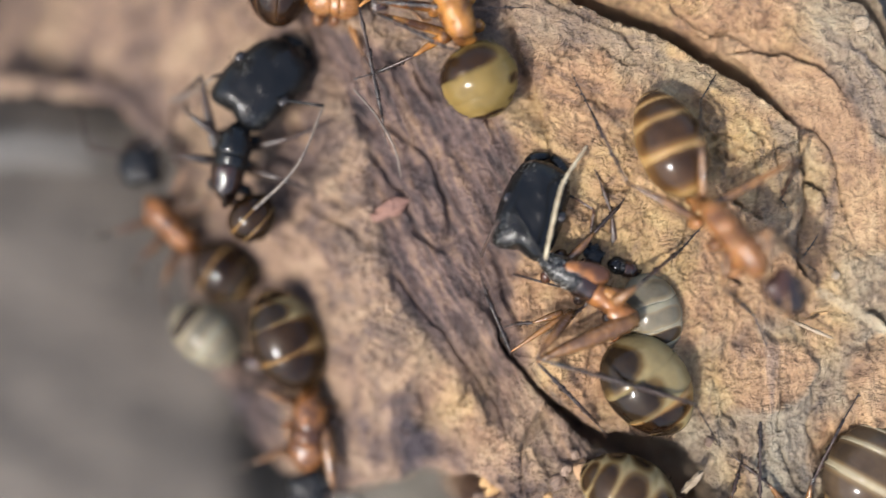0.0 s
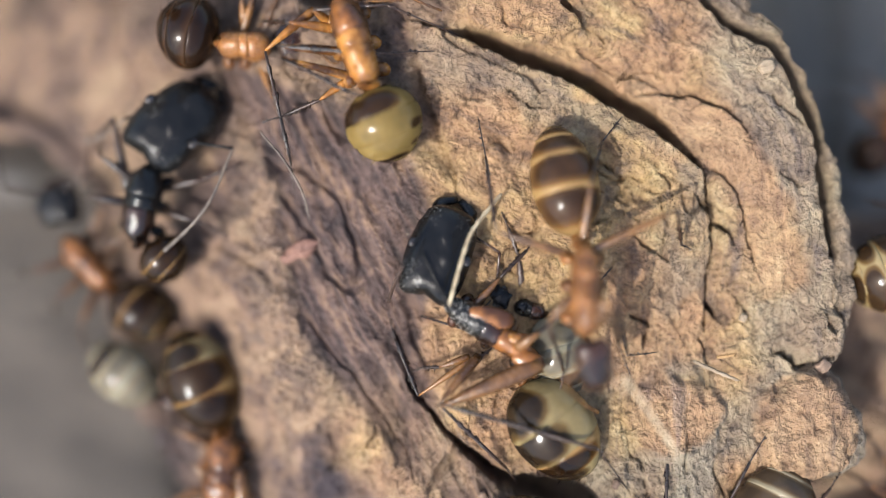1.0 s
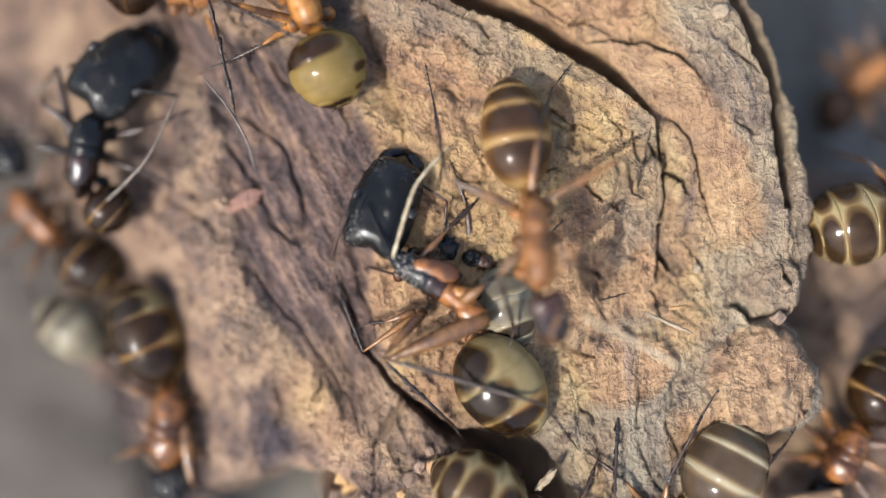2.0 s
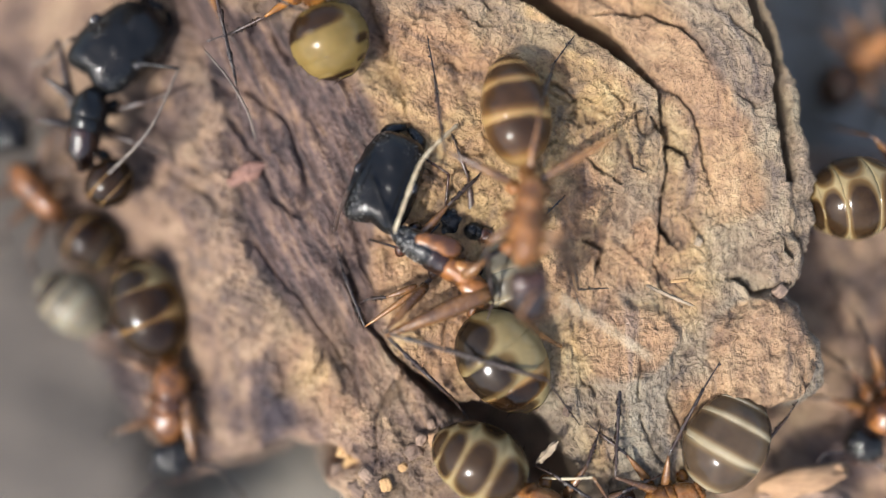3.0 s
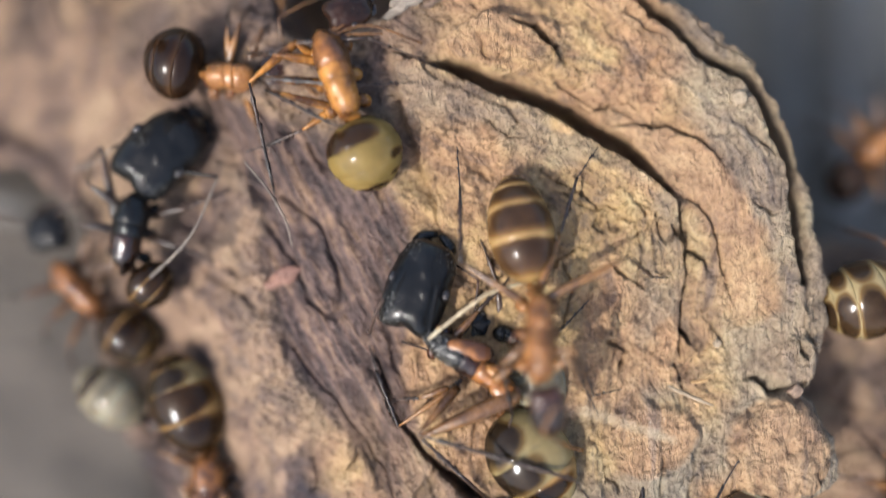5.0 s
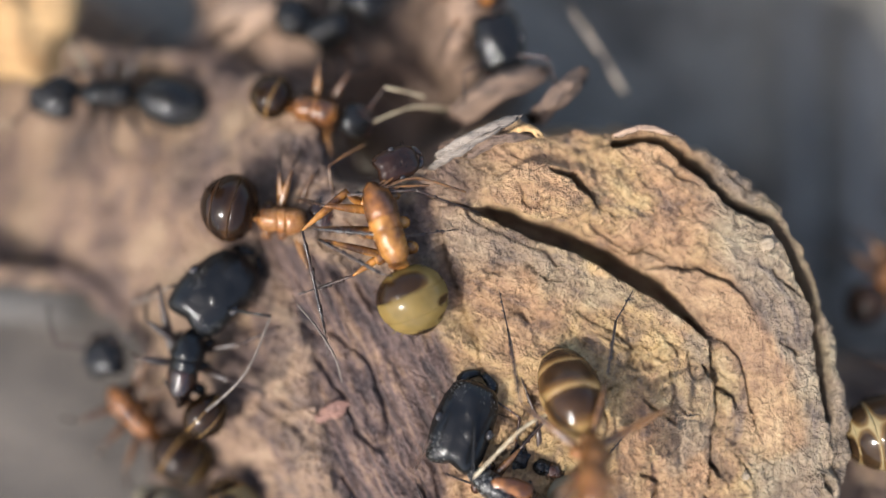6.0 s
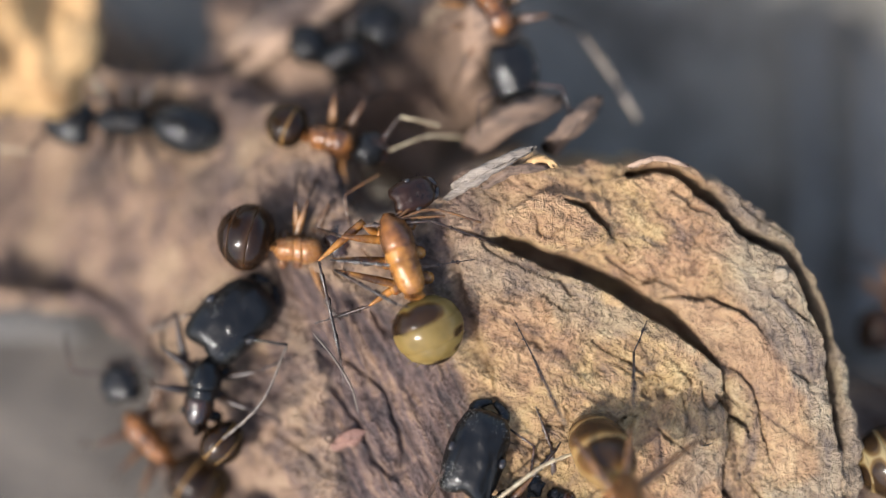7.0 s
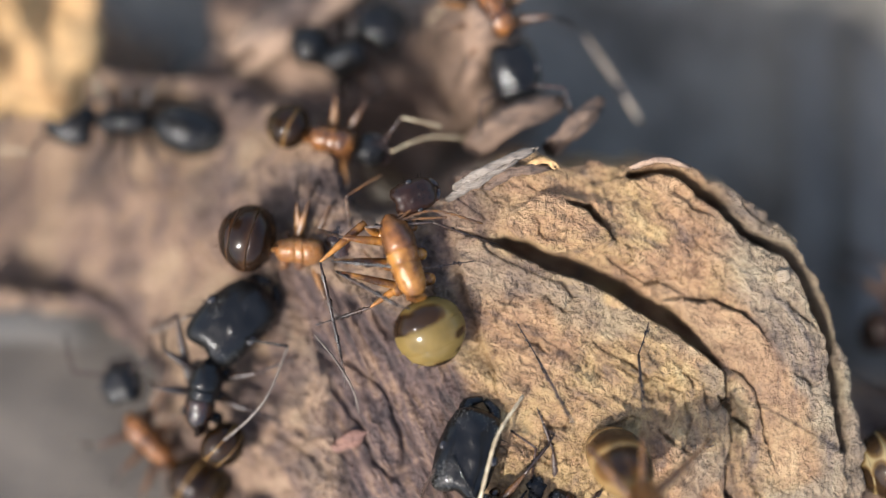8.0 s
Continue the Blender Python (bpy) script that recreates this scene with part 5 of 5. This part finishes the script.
# ---------- motion ----------
major_at = (1.75, -1.71, -0.55, 140.5)
red_at = (17.79, -6.28, -3.60, -120.2)
major_elbow = (4.27, 0.3, 2.5)

def placed(rows):
    """Rows of seconds, x, y, z in millimetres, heading, nose-up pitch."""
    return [(t, Matrix.Translation((x * MM, y * MM, z * MM)) @ pose(0, 0, 0, 0, -pitch, turn)) for t, x, y, z, turn, pitch in rows]


def turned(p, q, there, that):
    """The move that takes a bone from between p and q to there, pointing at that."""
    turn = (q - p).rotation_difference(that - there).to_matrix().to_4x4()
    return Matrix.Translation(there) @ turn @ Matrix.Translation(-p)


def plant(leg, joints, body_rows, home):
    """Keep a leg's foot where it stands while its body moves: thigh and shin turn at hip and knee."""
    hip0, knee0, foot0 = [home @ (Vector(joints[k]) * MM) for k in (0, 1, 3)]
    thigh, shin = (knee0 - hip0).length, (foot0 - knee0).length
    upper, lower = [], []
    for t, m in body_rows:
        hip = m @ (Vector(joints[0]) * MM)
        way = foot0 - hip
        gap = min(way.length, 0.995 * (thigh + shin))
        way.normalize()
        a = (thigh ** 2 - shin ** 2 + gap ** 2) / (2 * gap)
        bend = knee0 + (hip - hip0) * 0.5 + Vector((0, 0, 0.4 * MM)) - hip - way * a
        bend = (bend - way * bend.dot(way)).normalized()
        knee = hip + way * a + bend * math.sqrt(max(thigh ** 2 - a ** 2, 0.0))
        first = turned(hip0, knee0, hip, knee) @ home
        second = turned(foot0, knee0, foot0, knee) @ home
        upper.append((t, m.inverted() @ first))
        lower.append((t, first.inverted() @ second))
    walk(leg, upper)
    for shank in leg.children:
        walk(shank, lower)


def steps(keys, gap=0.25):
    """Even smooth rows between a few given ones."""
    k = np.array(keys, float)
    times = np.arange(0, 8.001, gap)
    fine = np.arange(-1, 9.001, 0.05)
    out = [times]
    for c in range(1, k.shape[1]):
        run = np.interp(fine, k[:, 0], k[:, c])
        run = np.convolve(np.pad(run, 3, mode="edge"), np.array([1, 2, 3, 4, 3, 2, 1]) / 16, "valid")
        out.append(np.interp(times, fine, run))
    return [tuple(float(v) for v in row) for row in np.array(out).T]


def motions():
    # the slender ant comes round, settles, then rears up; its hind body bends at the waist
    keys = [
        (0.0, 4.16, 3.37, 0.00, -49.0, 0.0, -36.0),
        (0.5, 4.00, 4.05, 0.00, -69.0, 0.0, -14.8),
        (1.0, 3.39, 3.56, 0.00, -89.0, 0.0, -5.4),
        (1.5, 3.31, 3.46, 0.00, -84.0, 0.0, -9.9),
        (2.0, 3.51, 3.30, 0.00, -82.0, 0.0, -14.0),
        (3.5, 3.35, 3.02, 0.00, -97.0, 0.0, 0.6),
        (4.5, 3.00, 2.84, 0.00, -86.0, 0.0, -8.8),
        (5.0, 2.54, 2.76, 0.00, -87.0, 0.0, -7.2),
        (5.2, 2.55, 2.76, 0.10, -88.0, 3.0, -6.0),
        (6.3, 3.15, 1.05, 1.65, -93.8, 40.0, 0.0),
        (6.5, 3.24, 0.69, 1.98, -94.8, 46.0, 0.0),
        (7.0, 3.48, 0.35, 2.49, -97.8, 52.0, 0.0),
        (8.0, 4.05, 0.02, 2.62, -100.8, 56.0, 0.0)]
    rows = steps(keys)
    body_rows = placed([r[:6] for r in rows])
    walk(minor, body_rows)
    waist = Matrix.Translation((0, 0, 2.2 * MM))
    hind = [p for p in minor.children if p.name.startswith("gaster")][0]
    walk(hind, [(r[0], waist @ pose(0, 0, 0, 0, 0, r[6]) @ waist.inverted()) for r in rows])
    home = placed([(3.5, 3.05, 2.87, 0.00, -92.4, 0.0)])[0][1]
    for k in range(3):
        plant(minor_legs[k], MINOR_LEGS[k], body_rows, home)
    swing = [(0.0, 0), (1.0, 4), (2.0, -5), (3.5, 0), (4.2, 6), (5.0, -4), (6.3, 5), (7.0, -5), (8.0, 3)]
    for k, leg in enumerate(minor_legs[3:]):
        walk(leg, [(t, pose(0, 0, 0, a * 0.4, 0, a * (0.6 if k % 2 else -0.6))) for t, a in swing])
    root = Matrix.Translation(Vector((4.5, 0.35, 4.1)) * MM)
    walk(minor_feelers[0], [(t, root @ pose(0, 0, 0, 0, 0, a) @ root.inverted()) for t, a in ((0.0, -62), (1.0, -50), (2.0, -28), (3.5, -22), (4.3, 0), (4.6, 0), (5.2, -25), (6.3, -40), (8.0, -30))])
    walk(minor_feelers[1], [(t, pose(0, 0, 0, 0, 0, -1.2 * a)) for t, a in swing])
    # the large ant sways a little and waves a feeler
    x, y, z, turn = major_at
    walk(major, [(t, pose((x + dx) * MM, (y + dy) * MM, z * MM, 0, 0, turn + a)) for t, dx, dy, a in (
        (0.0, -0.05, 0.35, 0), (0.5, 0.0, 0.3, 0), (1.0, 0.0, 0.28, 0), (2.0, 0.0, 0.1, 0), (3.5, 0, 0, 0), (5.2, 0, 0.02, 0), (6.5, 0, 0, 0), (7.1, -0.1, 0.1, 1), (7.6, -0.4, 0.3, 2), (8.0, -0.4, 0.3, 2))])
    hinge = Vector(major_elbow) * MM
    walk(major_feelers[0], [(t, Matrix.Translation(hinge) @ pose(0, 0, 0, 0, 0, a) @ Matrix.Translation(-hinge)) for t, a in (
        (0.0, 8), (1.0, 4), (1.5, 6), (2.2, 2), (3.5, 0), (4.6, -3), (4.85, -20), (5.0, -32), (5.2, -30), (6.3, -24), (6.7, -30), (7.1, -34), (7.4, -12), (8.0, 4))])
    # the orange ant at the side walks off and then rests
    x, y, z, turn = red_at
    walk(red_ant, [(t, pose((x + dx) * MM, (y + dy) * MM, z * MM, 0, 0, turn + a)) for t, dx, dy, a in (
        (0.0, 1.9, -0.9, 6), (1.0, 1.3, -0.6, 5), (1.5, 0.6, -0.3, 2), (2.0, 0, 0, 0), (2.4, 0.4, 0.2, -2), (3.3, 2.6, 1.0, -12), (4.0, 2.8, 1.2, -12), (5.2, 3.0, 1.2, -10), (6.5, 3.2, 1.0, -8), (8.0, 3.2, 1.0, -8))])



motions()
